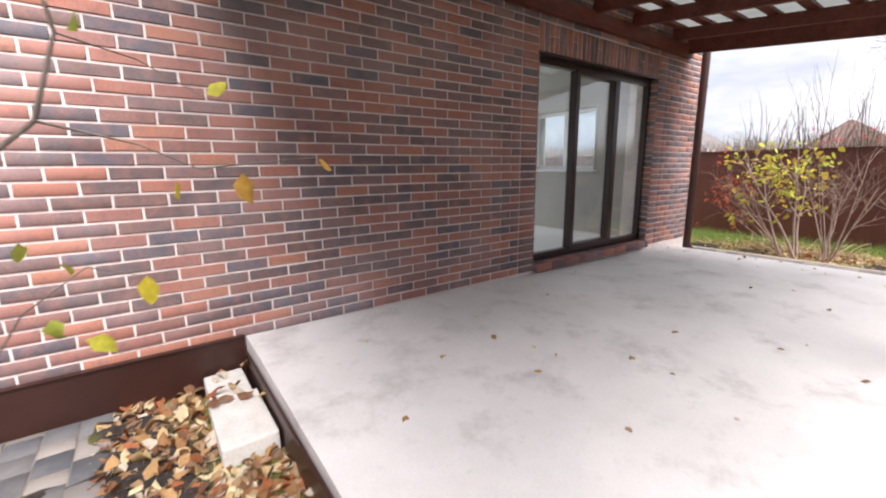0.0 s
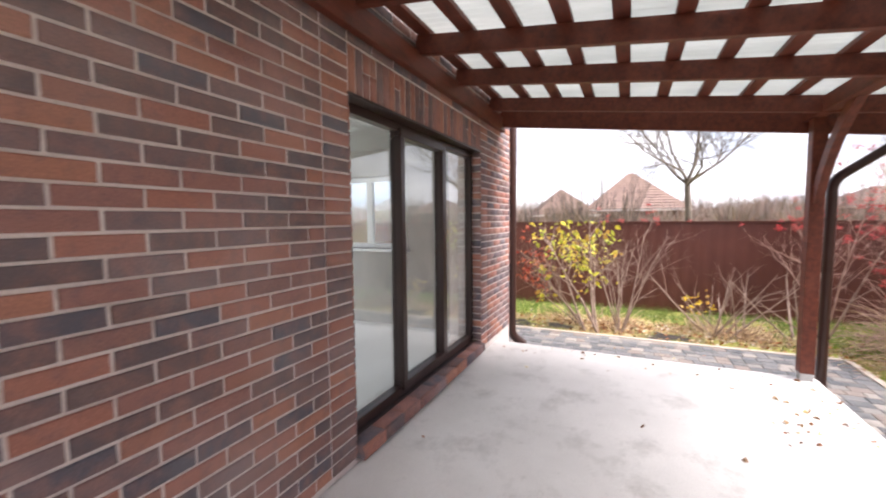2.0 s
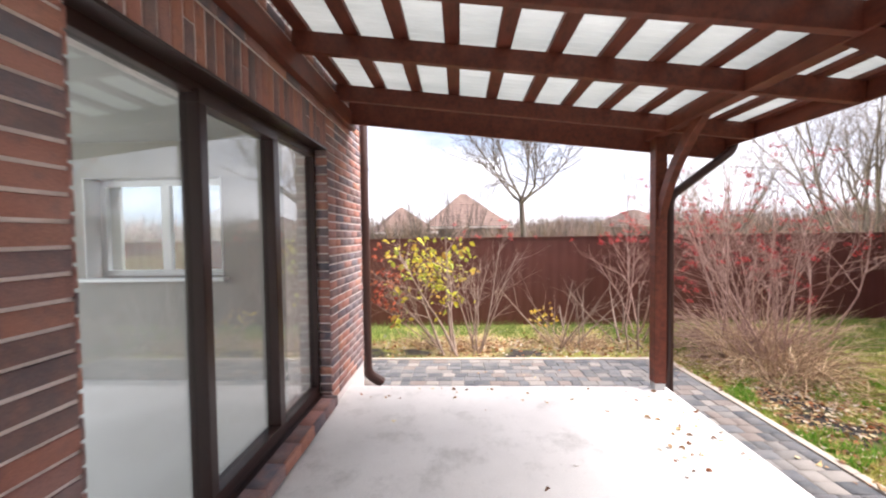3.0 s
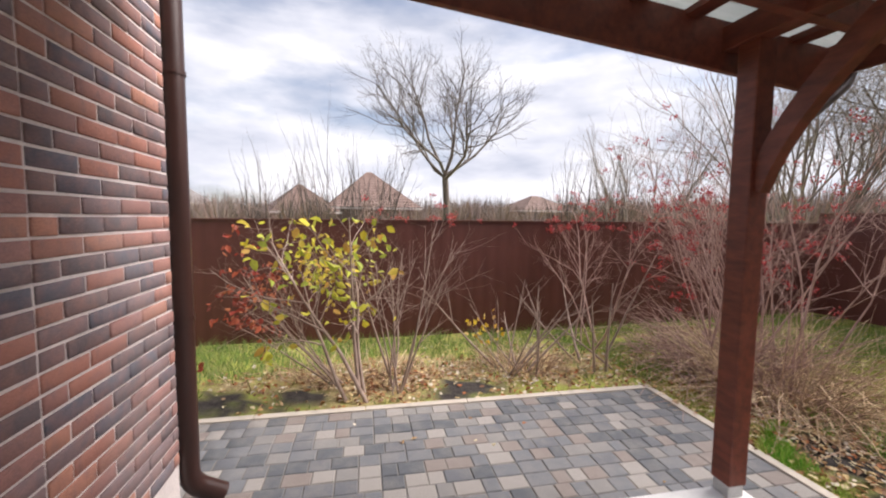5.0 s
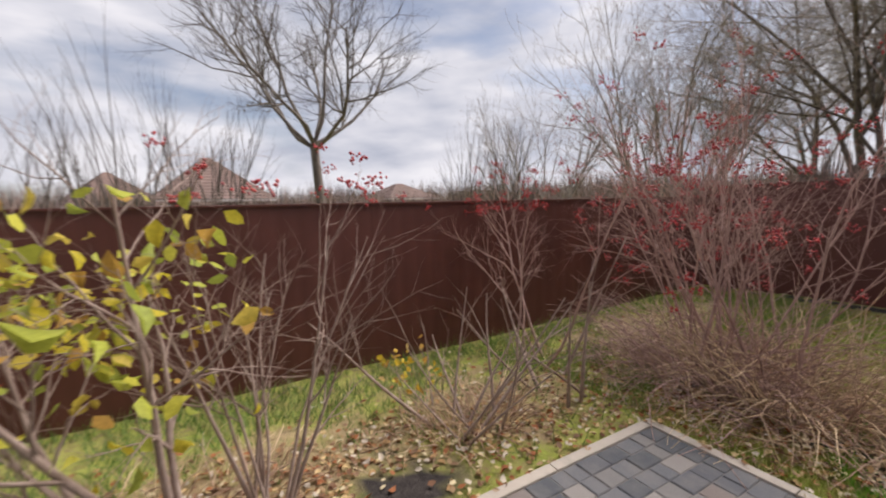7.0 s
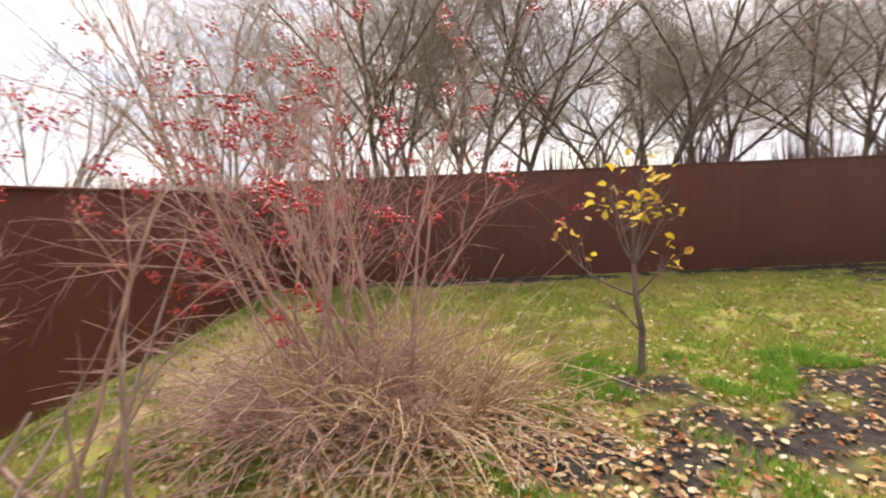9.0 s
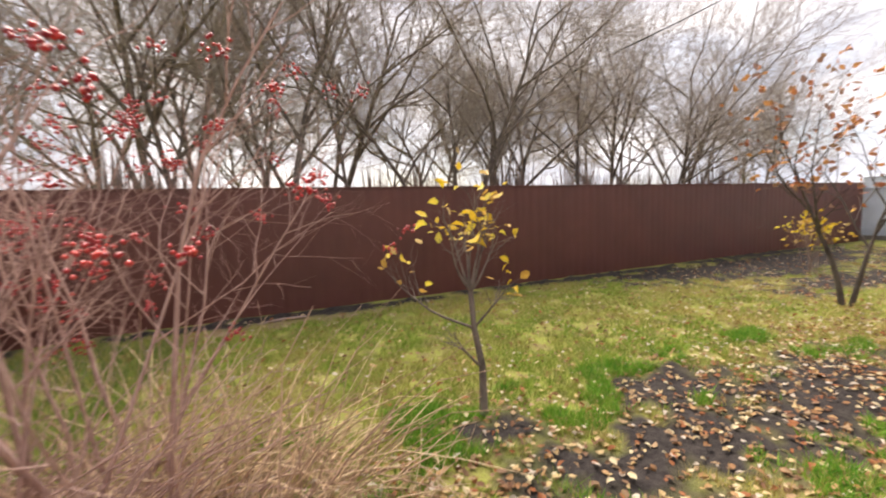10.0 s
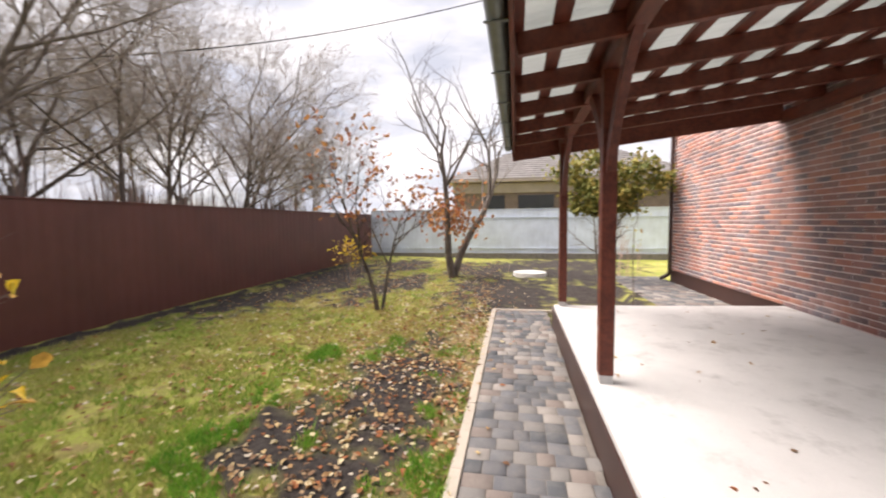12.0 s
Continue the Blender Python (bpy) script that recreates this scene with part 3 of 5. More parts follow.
tagged(part("wall_inner", box(0.2, 0.35, 0.392, 3.6, -0.46, 2.55), M["plaster"]), "grey plastered inner partition wall", "wall", kind="structure")
tagged(part("floor", box(0.35, 6.33, 0.392, 3.6, -0.3, 0.0), M["screed"]), "bare pale screed floor of an unfinished room", "floor", kind="structure")
tagged(part("ceiling", box(WX0 + 0.35, 6.33, 0.392, 3.6, 2.55, 2.75), M["soffit"]), "bare grey concrete ceiling", "ceiling", kind="structure")
bm = bmesh.new()
vs = [bm.verts.new(c) for c in ((WX0 - 0.05, -0.02, WTOP), (WX1 + 0.3, -0.02, WTOP), (WX1 + 0.3, 4.3, WTOP), (WX0 - 0.05, 4.3, WTOP), (-0.5, 2.1, 4.8), (3.0, 2.1, 4.8))]
for f in ((0, 1, 5, 4), (1, 2, 5), (2, 3, 4, 5), (3, 0, 4), (3, 2, 1, 0)):
    bm.faces.new([vs[i] for i in f])
tagged(part("roof", bm, M["roof_tile"]), "low hipped tile roof of the house", "roof", kind="structure")
plinth = thing("plinth_flashing", (-1.8, -0.02, 0.0), "dark brown metal flashing along the foot of the brick wall", "flashing", kind="structure")
part("flashing", box(WX0, 0.42, -0.022, 0.008, -0.30, 0.066, 0.004), M["brown"], plinth)
part("drip_edge", box(WX0, 0.42, -0.034, 0.006, 0.067, 0.078, 0.002), M["brown"], plinth)

# side window of the room
win = thing("window_1", (6.55, 2.1, WZ0), "white plastic two-pane window in the room's side wall", "window", kind="structure")
fr = 0.065
for y0, y1, z0, z1 in ((WY0, WY1, WZ0, WZ0 + fr), (WY0, WY1, WZ1 - fr, WZ1), (WY0, WY0 + fr, WZ0 + fr, WZ1 - fr), (WY1 - fr, WY1, WZ0 + fr, WZ1 - fr), (2.06, 2.16, WZ0 + fr, WZ1 - fr)):
    part("window_frame", box(6.52, 6.58, y0, y1, z0, z1, 0.006), M["white"], win)
for y0, y1 in ((WY0 + fr, 2.06), (2.16, WY1 - fr)):
    g = part("pane", box(6.545, 6.551, y0, y1, WZ0 + fr, WZ1 - fr), M["glass"], win)
    g.visible_shadow = False
part("window_sill", box(6.22, 6.52, WY0 - 0.06, WY1 + 0.06, WZ0 - 0.035, WZ0 - 0.003, 0.005), M["white"], win)
for y in (WY0 - 0.004, WY1 - 0.008):
    part("reveal_lining", box(6.32, 6.52, y, y + 0.012, WZ0, WZ1), M["white"], win)

# ---------------------------------------------------------------- glazed patio door
door = thing("door_1", (4.46, 0.14, DZ0), "dark brown three-panel glazed patio door, closed", "glass door", kind="structure")
FY0, FY1 = 0.105, 0.185
ft = 0.07
for x0, x1, z0, z1 in ((D0, D1, DZ0, DZ0 + ft), (D0, D1, DZ1 - ft - 0.01, DZ1 - 0.01), (D0, D0 + 0.05, DZ0 + ft, DZ1 - ft - 0.01), (D1 - 0.035, D1, DZ0 + ft, DZ1 - ft - 0.01),
                       (4.035, 4.075, DZ0 + ft, DZ1 - ft - 0.01), (4.845, 4.925, DZ0 + ft, DZ1 - ft - 0.01)):
    part("door_frame", box(x0, x1, FY0, FY1, z0, z1, 0.005), M["frame"], door)
sash = part("sash", bmesh.new(), M["frame"], door, "dark brown opening sash")
bm = bmesh.new()
sx0, sx1, sz0, sz1, st = 4.030, 4.860, DZ0 + 0.045, DZ1 - 0.06, 0.064
for x0, x1, z0, z1 in ((sx0, sx1, sz0, sz0 + st), (sx0, sx1, sz1 - st, sz1), (sx0, sx0 + st, sz0 + st, sz1 - st), (sx1 - st, sx1, sz0 + st, sz1 - st)):
    bm_box(bm, x0, x1, FY0 - 0.022, FY1 - 0.01, z0, z1, 0.005)
bm.to_mesh(sash.data)
bm.free()
for x0, x1, z0, z1 in ((D0 + 0.05, 4.035, DZ0 + ft, DZ1 - ft - 0.01), (sx0 + st, sx1 - st, sz0 + st, sz1 - st), (4.925, D1 - 0.035, DZ0 + ft, DZ1 - ft - 0.01)):
    g = part("pane", box(x0, x1, 0.138, 0.144, z0, z1), M["glass"], door)
    g.visible_shadow = False
part("lintel_plate", box(D0 - 0.01, D1 + 0.01, -0.004, 0.10, DZ1 - 0.022, DZ1 - 0.004, 0.003), M["frame"], door, "dark brown steel lintel plate")
part("threshold", box(D0, D1, 0.07, 0.20, 0.10, DZ0 - 0.002, 0.004), M["frame"], door)

# ---------------------------------------------------------------- porch roof
def rafter_z(y):
    return 2.766 + 0.12 * y


porch = thing("porch_roof", (3.3, -1.9, 2.4), "lean-to porch roof of dark red-brown timber under pale corrugated sheets", "porch roof")
RY0, RY1 = -0.03, -3.72
for x in (5.85, 4.875, 4.105, 3.335, 2.565, 1.795, 1.025):
    part("rafter", beam((x, RY0, rafter_z(RY0) + 0.07), (x, RY1, rafter_z(RY1) + 0.07), 0.055, 0.14), M["wood"], porch)
for x in (6.27, 0.24):
    part("barge_board", beam((x, RY0, rafter_z(RY0) + 0.03), (x, RY1 - 0.06, rafter_z(RY1) + 0.03), 0.04, 0.26), M["wood"], porch)
for i in range(12):
    y = -0.10 - 0.335 * i + (0.06 if i == 11 else 0)
    part("batten", beam((0.26, y, rafter_z(y) + 0.160), (6.34, y, rafter_z(y) + 0.160), 0.10, 0.036, 0.004), M["wood"], porch)
part("wall_plate", beam((0.22, -0.035, 2.70), (6.4, -0.035, 2.70), 0.06, 0.16), M["wood"], porch)
part("eave_beam", beam((0.24, -3.02, 2.475), (6.36, -3.02, 2.475), 0.11, 0.13), M["wood"], porch)
part("fascia_board", beam((0.22, RY1 - 0.03, rafter_z(RY1) + 0.10), (6.38, RY1 - 0.03, rafter_z(RY1) + 0.10), 0.025, 0.17), M["wood"], porch)
V, F = [], []
n = 0
xs = np.arange(0.16, 6.46, 0.0095)
for k, x in enumerate(xs):
    w = 0.009 * math.sin(2 * math.pi * x / 0.076)
    for y in (0.0, RY1 - 0.10):
        V += [(x, y, rafter_z(y) + 0.19 + w), (x, y, rafter_z(y) + 0.192 + w)]
    if k:
        a, b = 4 * (k - 1), 4 * k
        F += [(a, b, b + 2, a + 2), (a + 1, a + 3, b + 3, b + 1)]
part("corrugated_sheet", quick_mesh("corrugated_sheet", V, F, M["tin"], True), None, porch, "pale grey corrugated roof sheet")


def curved_brace(x, y, s):
    """A plank bowed between the post's side and the eave beam, s being its way along x."""
    bm, rings, n = bmesh.new(), [], 8
    a, c, b = Vector((x + 0.045 * s, 0, 1.66)), Vector((x + 0.20 * s, 0, 2.10)), Vector((x + 0.72 * s, 0, 2.45))
    for i in range(n + 1):
        f = i / n
        p = a.lerp(c, f).lerp(c.lerp(b, f), f)
        d = ((c - a) * (1 - f) + (b - c) * f).normalized()
        w = Vector((-d.z, 0, d.x)) * 0.05
        rings.append([bm.verts.new((q.x, y + e, q.z)) for q, e in ((p - w, -0.032), (p - w, 0.032), (p + w, 0.032), (p + w, -0.032))])
    for u, v in zip(rings, rings[1:]):
        for i in range(4):
            bm.faces.new((u[i], u[(i + 1) % 4], v[(i + 1) % 4], v[i]))
    bm.faces.new(rings[0])
    bm.faces.new(rings[-1])
    return bm


def post(x, y, braces):
    p = thing("porch_post", (x, y, 0.0), "square red-brown timber porch post on a metal foot", "post", "posts along the patio edge")
    part("shaft", box(x - 0.060, x + 0.060, y - 0.055, y + 0.055, 0.07, 2.41, 0.008), M["wood"], p)
    part("post_foot", box(x - 0.05, x + 0.05, y - 0.05, y + 0.05, 0.0, 0.085, 0.006), M["stub"], p, "pale galvanised post foot")
    for s in braces:
        part("brace", curved_brace(x, y, s), M["wood"], p, "slanting, slightly bowed timber brace")


post(6.11, -3.04, (-1,))
post(3.46, -3.02, (-1, 1))
post(0.50, -3.02, (1,))


def pipe_run(points, r=0.042, sides=12):
    """A bent round pipe through the points, with softened corners."""
    pts = [Vector(p) for p in points]
    path = [pts[0]]
    for a, b, c in zip(pts, pts[1:], pts[2:]):
        k = min(0.09, (b - a).length * 0.45, (c - b).length * 0.45)
        s, e = b + (a - b).normalized() * k, b + (c - b).normalized() * k
        for i in range(5):
            t = i / 4
            path.append(s.lerp(b, t).lerp(b.lerp(e, t), t))
    path.append(pts[-1])
    return tubes([([tuple(p) for p in path], [r] * len(path))], sides)


gutter = thing("rain_gutter", (3.3, -3.82, 2.4), "grey-green zinc half-round gutter under the porch eave", "gutter")
V, F = [], []
for k, x in enumerate((0.12, 6.44)):
    for i in range(13):
        a = math.pi * i / 12
        for r in (0.065, 0.060):
            V.append((x, -3.835 + r * math.cos(a), 2.46 - r * math.sin(a) + 0.0))
for i in range(12):
    a, b = 2 * i, 2 * i + 26
    F += [(a, a + 2, b + 2, b), (a + 1, b + 1, b + 3, a + 3)]
part("trough", quick_mesh("trough", V, F, M["zinc"], True), None, gutter)
part("drip_flashing", beam((0.12, -3.80, 2.50), (6.44, -3.80, 2.50), 0.06, 0.035, 0.002), M["zinc"], gutter)
for x in np.arange(0.5, 6.4, 0.79):
    part("gutter_bracket", box(x - 0.012, x + 0.012, -3.905, -3.765, 2.385, 2.392, 0.001), M["zinc"], gutter)


def downpipe(points, label, clips, r=0.042):
    d = thing("downpipe", points[-1], label, "downpipe")
    part("pipe", quick_mesh("pipe", *pipe_run(points, r), M["brown"], True), None, d)
    x, y = points[-2][0], points[-2][1]
    for z in clips:
        part("pipe_clip", quick_mesh("pipe_clip", *tubes([([(x, y, z - 0.014), (x, y, z + 0.014)], [r + 0.006] * 2)], 12), M["brown"], True), None, d)


downpipe([(6.24, -3.83, 2.42), (6.24, -3.80, 2.30), (6.20, -3.19, 1.86), (6.20, -3.19, -0.10), (6.31, -3.36, -0.27)],
         "round brown downpipe bent in from the porch gutter down its post", (1.5, 0.4))
downpipe([(6.905, -0.012, 3.6), (6.905, -0.012, -0.12), (6.99, -0.17, -0.26)], "round brown downpipe at the brick house corner", (2.3, 0.9), 0.062)
downpipe([(-3.70, -0.07, 3.6), (-3.70, -0.07, -0.02), (-3.80, -0.24, -0.14)], "round brown downpipe at the far end of the brick wall", (2.3, 0.9), 0.045)

# ---------------------------------------------------------------- fences
def profile_fence(name, a, b, z0, z1, material, label, pitch=0.20, depth=0.0022, panel=1.15, rail=False, out=1):
    """A fence of trapezoid-ribbed metal panels from a to b, ribs upright."""
    fence = thing(name, (*((Vector(a) + Vector(b)) / 2), z0), label, "fence", kind="structure")
    a, b = Vector((*a, 0)), Vector((*b, 0))
    d = (b - a).normalized()
    nrm = Vector((-d.y, d.x, 0))
    total = (b - a).length
    count = round(total / panel)
    step = total / count
    for i in range(count):
        V, F = [], []
        o = a + d * step * i
        s, prof = 0.0, []
        while s < step - 0.01:
            for ds, h in ((0.0, 0), (0.10, 0), (0.118, 1), (0.182, 1)):
                if s + ds < step:
                    prof.append((s + ds, h * depth))
            s += pitch
        prof.append((step + 0.02, 0))
        dz = 0.006 * noise.noise((i * 1.7, 3.0, a.x))
        for s, h in prof:
            p = o + d * s + nrm * h
            V += [(p.x, p.y, z0), (p.x, p.y, z1 + dz)]
        for k in range(len(prof) - 1):
            F.append((2 * k, 2 * k + 2, 2 * k + 3, 2 * k + 1))
        part("sheet_panel", quick_mesh("sheet_panel", V, F, material), None, fence)
    part("top_trim", beam((*(a.xy), z1 + 0.004), (*(b.xy), z1 + 0.004), 0.045, 0.024, 0.004), material, fence)
    if rail:
        for z in rail:
            part("rail", beam(a + nrm * 0.03 + Vector((0, 0, z)), b + nrm * 0.03 + Vector((0, 0, z)), 0.03, 0.045, 0.004), material, fence)
    for i in range(0, count + 1, 2):
        p = a + d * step * i + nrm * 0.05 * out
        part("fence_post", box(p.x - 0.03, p.x + 0.03, p.y - 0.03, p.y + 0.03, z0 - 0.1, z1 - 0.03, 0.004), material, fence)


profile_fence("fence_1", (FENCE_E, 12.0), (FENCE_E, FENCE_S), -0.42, 1.44, M["fence"], "dark brown profiled metal fence along the garden's end")
profile_fence("fence_2", (FENCE_E, FENCE_S), (FENCE_W, FENCE_S - 0.6), -0.34, 1.63, M["fence"], "red-brown profiled metal fence along the lawn")
profile_fence("fence_3", (FENCE_W, 14.0), (FENCE_W, FENCE_S - 0.6), -0.12, 1.80, M["fence_white"], "pale blue-white metal fence with two rails", rail=(0.12, 1.45), out=-1)
tagged(part("fence_footing", box(FENCE_W - 0.1, FENCE_W + 0.12, FENCE_S - 0.6, 14.0, -0.45, -0.10, 0.01), M["joint"]), "dark concrete strip under the pale fence", "footing", kind="structure")

# ---------------------------------------------------------------- kerbs
def kerb(x0, x1, y0, y1, along):
    k = thing("kerb", ((x0 + x1) / 2, (y0 + y1) / 2, PAVE_Z), "weathered grey-tan concrete kerb edging", "kerb", "kerbs round the paving", "structure")
    n = max(1, round(((x1 - x0) if along == "x" else (y1 - y0)) / 1.0))
    for i in range(n):
        if along == "x":
            a, b = x0 + (x1 - x0) * i / n, x0 + (x1 - x0) * (i + 1) / n
            part("kerb_stone", box(a + 0.003, b - 0.003, y0, y1, PAVE_Z - 0.15, PAVE_Z + 0.012 + 0.004 * noise.noise((a, 1.0, 2.0)), 0.008), M["kerb"], k)
        else:
            a, b = y0 + (y1 - y0) * i / n, y0 + (y1 - y0) * (i + 1) / n
            part("kerb_stone", box(x0, x1, a + 0.003, b - 0.003, PAVE_Z - 0.15, PAVE_Z + 0.012 + 0.004 * noise.noise((a, 3.0, 2.0)), 0.008), M["kerb"], k)


kerb(-0.56, KERB_X, KERB_Y - 0.04, KERB_Y + 0.04, "x")
kerb(KERB_X - 0.08, KERB_X, KERB_Y + 0.045, 5.9, "y")
kerb(-0.64, -0.565, KERB_Y - 0.04, -3.0, "y")


# ---------------------------------------------------------------- trees and shrubs
def bare_tree(name, at, height, spec, seed, label, bark, stems=1, spread=0.25, rad=0.11, trunk_share=0.5, group="", twig=None, sides=5, first=0.0, fine=0.0):
    """A leafless tree: a tapered trunk with limbs, and a crown of fine twigs. Returns the thing, its twig tips and a generator."""
    rng = np.random.default_rng(seed)
    t = thing(name, at, label, "tree", group)
    big, small, tips = [], [], []
    out = [big, big, small]
    for i in range(stems):
        a = first + 2 * math.pi * i / max(1, stems) + rng.normal(0, 0.3)
        d = (spread * math.cos(a), spread * math.sin(a), 1.0)
        grow(rng, np.array(at) + np.array((0.05 * math.cos(a), 0.05 * math.sin(a), -0.05)), d, height * trunk_share * (0.8 + 0.4 * rng.random()), rad * (0.8 + 0.4 * rng.random()), 0, spec, out, tips)
    small = [(p, [max(r, fine) for r in q]) for p, q in small]
    part("trunk", tube_mesh("trunk", big, bark, sides), None, t)
    part("crown", tube_mesh("crown", small, twig or bark, 3), None, t)
    return t, tips, rng


WILD = [(8, 0.72, 40, 0.10, 0.05), (8, 0.56, 42, 0.13, 0.05), (8, 0.5, 42, 0.15, 0.05), (6, 0.5, 40, 0.17, 0.05), (0, 0, 0, 0.2, 0.03)]
ROW = "bare trees behind the brown fence"
trees_back = []
for i, (seed, h, stems) in enumerate(((11, 8.6, 2), (12, 7.8, 1), (13, 9.2, 3), (14, 7.2, 2))):
    t, _, _ = bare_tree("bare_tree", (0, 0, 0), h, WILD, seed, "bare grey-brown tree with a dense twiggy crown behind the fence", M["dark_bark"], stems, 0.28, 0.085, 0.55, ROW, M["grey_twig"], fine=0.0021)
    trees_back.append(t)
spots = [(6.9, -12.0), (4.9, -12.4), (3.2, -11.8), (1.2, -13.0), (-0.7, -12.0), (-2.7, -12.6), (-4.1, -12.1), (-6.2, -13.2), (-8.6, -12.6), (8.6, -13.2), (2.2, -14.6), (5.8, -14.8), (-1.8, -15.0), (-11.5, -14), (10.6, -15), (-5, -16),
         (4.2, -16.4), (0.4, -16.6), (7.6, -17.0), (9.4, -14.4)]
rng = np.random.default_rng(5)
for i, (x, y) in enumerate(spots):
    src = trees_back[(i * 3 + 1) % 4]
    s = 0.92 + 0.3 * rng.random() - (0.18 if x < -3 else 0)
    m = Matrix.LocRotScale((x, y, -0.4), Euler((rng.normal(0, 0.05), rng.normal(0, 0.05), rng.random() * 6.3)), None)
    if i < 4:
        t = trees_back[i]
        t.matrix_basis = m
    else:
        t = copy_thing(src, m)
    t.scale = (s, s, s)

CLUMP = [(6, 0.62, 22, 0.06, 0.08), (6, 0.55, 28, 0.09, 0.06), (5, 0.5, 32, 0.1, 0.05), (0, 0, 0, 0.12, 0.04)]
bare_tree("bare_tree", (12.2, -11.2, -0.4), 6.6, CLUMP, 31, "bare many-stemmed grey tree beyond the fence corner", M["grey_twig"], 11, 0.46, 0.055, 0.68, fine=0.003)
bare_tree("bare_tree", (13.6, -8.0, -0.4), 5.0, CLUMP, 33, "bare slender many-stemmed tree behind the end fence", M["grey_twig"], 6, 0.40, 0.042, 0.66, fine=0.002)
t = thing("bare_tree", (13.1, -2.85, -0.4), "bare round-crowned fruit tree behind the end fence", "tree")
rng = np.random.default_rng(42)
big, small, tips = [([(13.1, -2.85, -0.4), (13.12, -2.9, 0.8), (13.08, -2.84, 1.7), (13.1, -2.8, 2.4)], [0.11, 0.09, 0.078, 0.07])], [], []
for i in range(9):
    a = 2 * math.pi * i / 9 + rng.normal(0, 0.2)
    k = 1.5 if i % 3 else 0.5
    grow(rng, (13.1, -2.8, 2.3 + 0.15 * rng.random()), (k * math.cos(a), k * math.sin(a), 0.75), 2.30 + 0.4 * rng.random(), 0.036, 0, [(10, 0.5, 40, 0.16, 0.10), (7, 0.5, 40, 0.18, 0.12), (5, 0.5, 40, 0.18, 0.10), (0, 0, 0, 0.18, 0.08)], [big, big, small], tips)
part("trunk", tube_mesh("trunk", big, M["dark_bark"], 5), None, t)
part("crown", tube_mesh("crown", small, M["bark"], 3), None, t)
RODS = [(5, 0.45, 16, 0.03, 0.10), (4, 0.4, 20, 0.05, 0.08), (0, 0, 0, 0.06, 0.05)]
for i, (x, y, h) in enumerate(((12.5, 0.7, 2.5), (12.4, -0.4, 2.8), (12.8, -1.2, 2.9), (12.6, -5.6, 2.6), (13.0, -6.8, 2.8))):
    bare_tree("bare_shrub", (x, y, -0.4), h, RODS, 50 + i, "bare shrub of upright grey rods behind the end fence", M["bark"], 11, 0.22, 0.018, 0.95, "rod shrubs behind the end fence", sides=4)

# garden trees on the lawn
t, tips, rng = bare_tree("small_tree", (-0.15, -6.15, -0.30), 3.6, [(7, 0.8, 38, 0.07, 0.05), (6, 0.55, 34, 0.1, 0.06), (5, 0.5, 36, 0.12, 0.04), (0, 0, 0, 0.12, 0.02)], 61,
                         "small lawn tree with sparse orange autumn leaves", M["bark"], 2, 0.16, 0.045, 0.55)
part("foliage", leaves("foliage", [tips[i] for i in rng.choice(len(tips), 420)], 0.085, M["orange"], rng), None, t, "sparse orange-brown leaves")
t, tips, rng = bare_tree("old_fruit_tree", (-4.65, -5.5, -0.30), 6.8, [(6, 0.78, 30, 0.12, 0.05), (5, 0.55, 40, 0.16, 0.06), (4, 0.5, 42, 0.18, 0.06), (0, 0, 0, 0.16, 0.05)], 66,
                         "old pruned fruit tree with a forked thick trunk", M["dark_bark"], 2, 0.24, 0.15, 0.58)
low = [((-4.65 + rng.normal(0, 0.45), -5.5 + rng.normal(0, 0.4), 1.5 + rng.normal(0, 0.35)), (0, 0, -1)) for i in range(420)]
part("foliage", leaves("foliage", low, 0.13, M["orange"], rng), None, t, "a few orange leaves left on it")
s = thing("autumn_shrub", (-2.5, -7.6, -0.27), "small orange-leaved shrub at the foot of the fence", "shrub")
rng = np.random.default_rng(71)
big, small, tips = [], [], []
for i in range(9):
    grow(rng, (-2.5 + rng.normal(0, 0.12), -7.6 + rng.normal(0, 0.12), -0.28), (rng.normal(0, 0.3), rng.normal(0, 0.3), 1), 0.9, 0.008, 0, [(5, 0.5, 30, 0.08, 0.05), (3, 0.5, 35, 0.1, 0.03), (0, 0, 0, 0.1, 0.0)], [big, big, big], tips)
part("stem_clump", tube_mesh("stem_clump", big, M["twig"], 3), None, s)
part("foliage", leaves("foliage", tips, 0.08, M["gold"], rng), None, s)

# young tree with golden leaves in the middle of the lawn
YT = (5.76, -5.78, -0.31)
t = thing("young_fruit_tree", YT, "young fruit tree with a few golden leaves on the lawn", "tree")
rng = np.random.default_rng(83)
big, small, tips = [], [], []
stem = [np.array(YT), np.array((5.75, -5.80, 0.05)), np.array((5.80, -5.82, 0.35)), np.array((5.81, -5.84, 0.62))]
big.append((stem, [0.034, 0.027, 0.022, 0.020]))
YSPEC = [(7, 0.5, 40, 0.06, 0.09), (4, 0.45, 42, 0.09, 0.07), (0, 0, 0, 0.1, 0.05)]
for d, l, z in (((-0.34, 0.1, 1), 0.58, 3), ((0.35, -0.2, 1), 0.60, 3), ((0.0, 0.35, 1), 0.56, 3), ((0.02, -0.2, 1.2), 0.72, 3), ((0.95, -0.25, 0.30), 0.72, 2), ((-0.65, 0.1, 0.75), 0.46, 3), ((0.7, 0.1, 0.75), 0.50, 3), ((0.8, 0.1, 0.5), 0.40, 1), ((-0.6, 0.4, 0.9), 0.40, 2), ((-0.1, -0.5, 0.9), 0.50, 3)):
    grow(rng, stem[z], d, l, 0.012, 0, YSPEC, [big, small, small], tips)
part("trunk", tube_mesh("trunk", big, M["young"], 6), None, t)
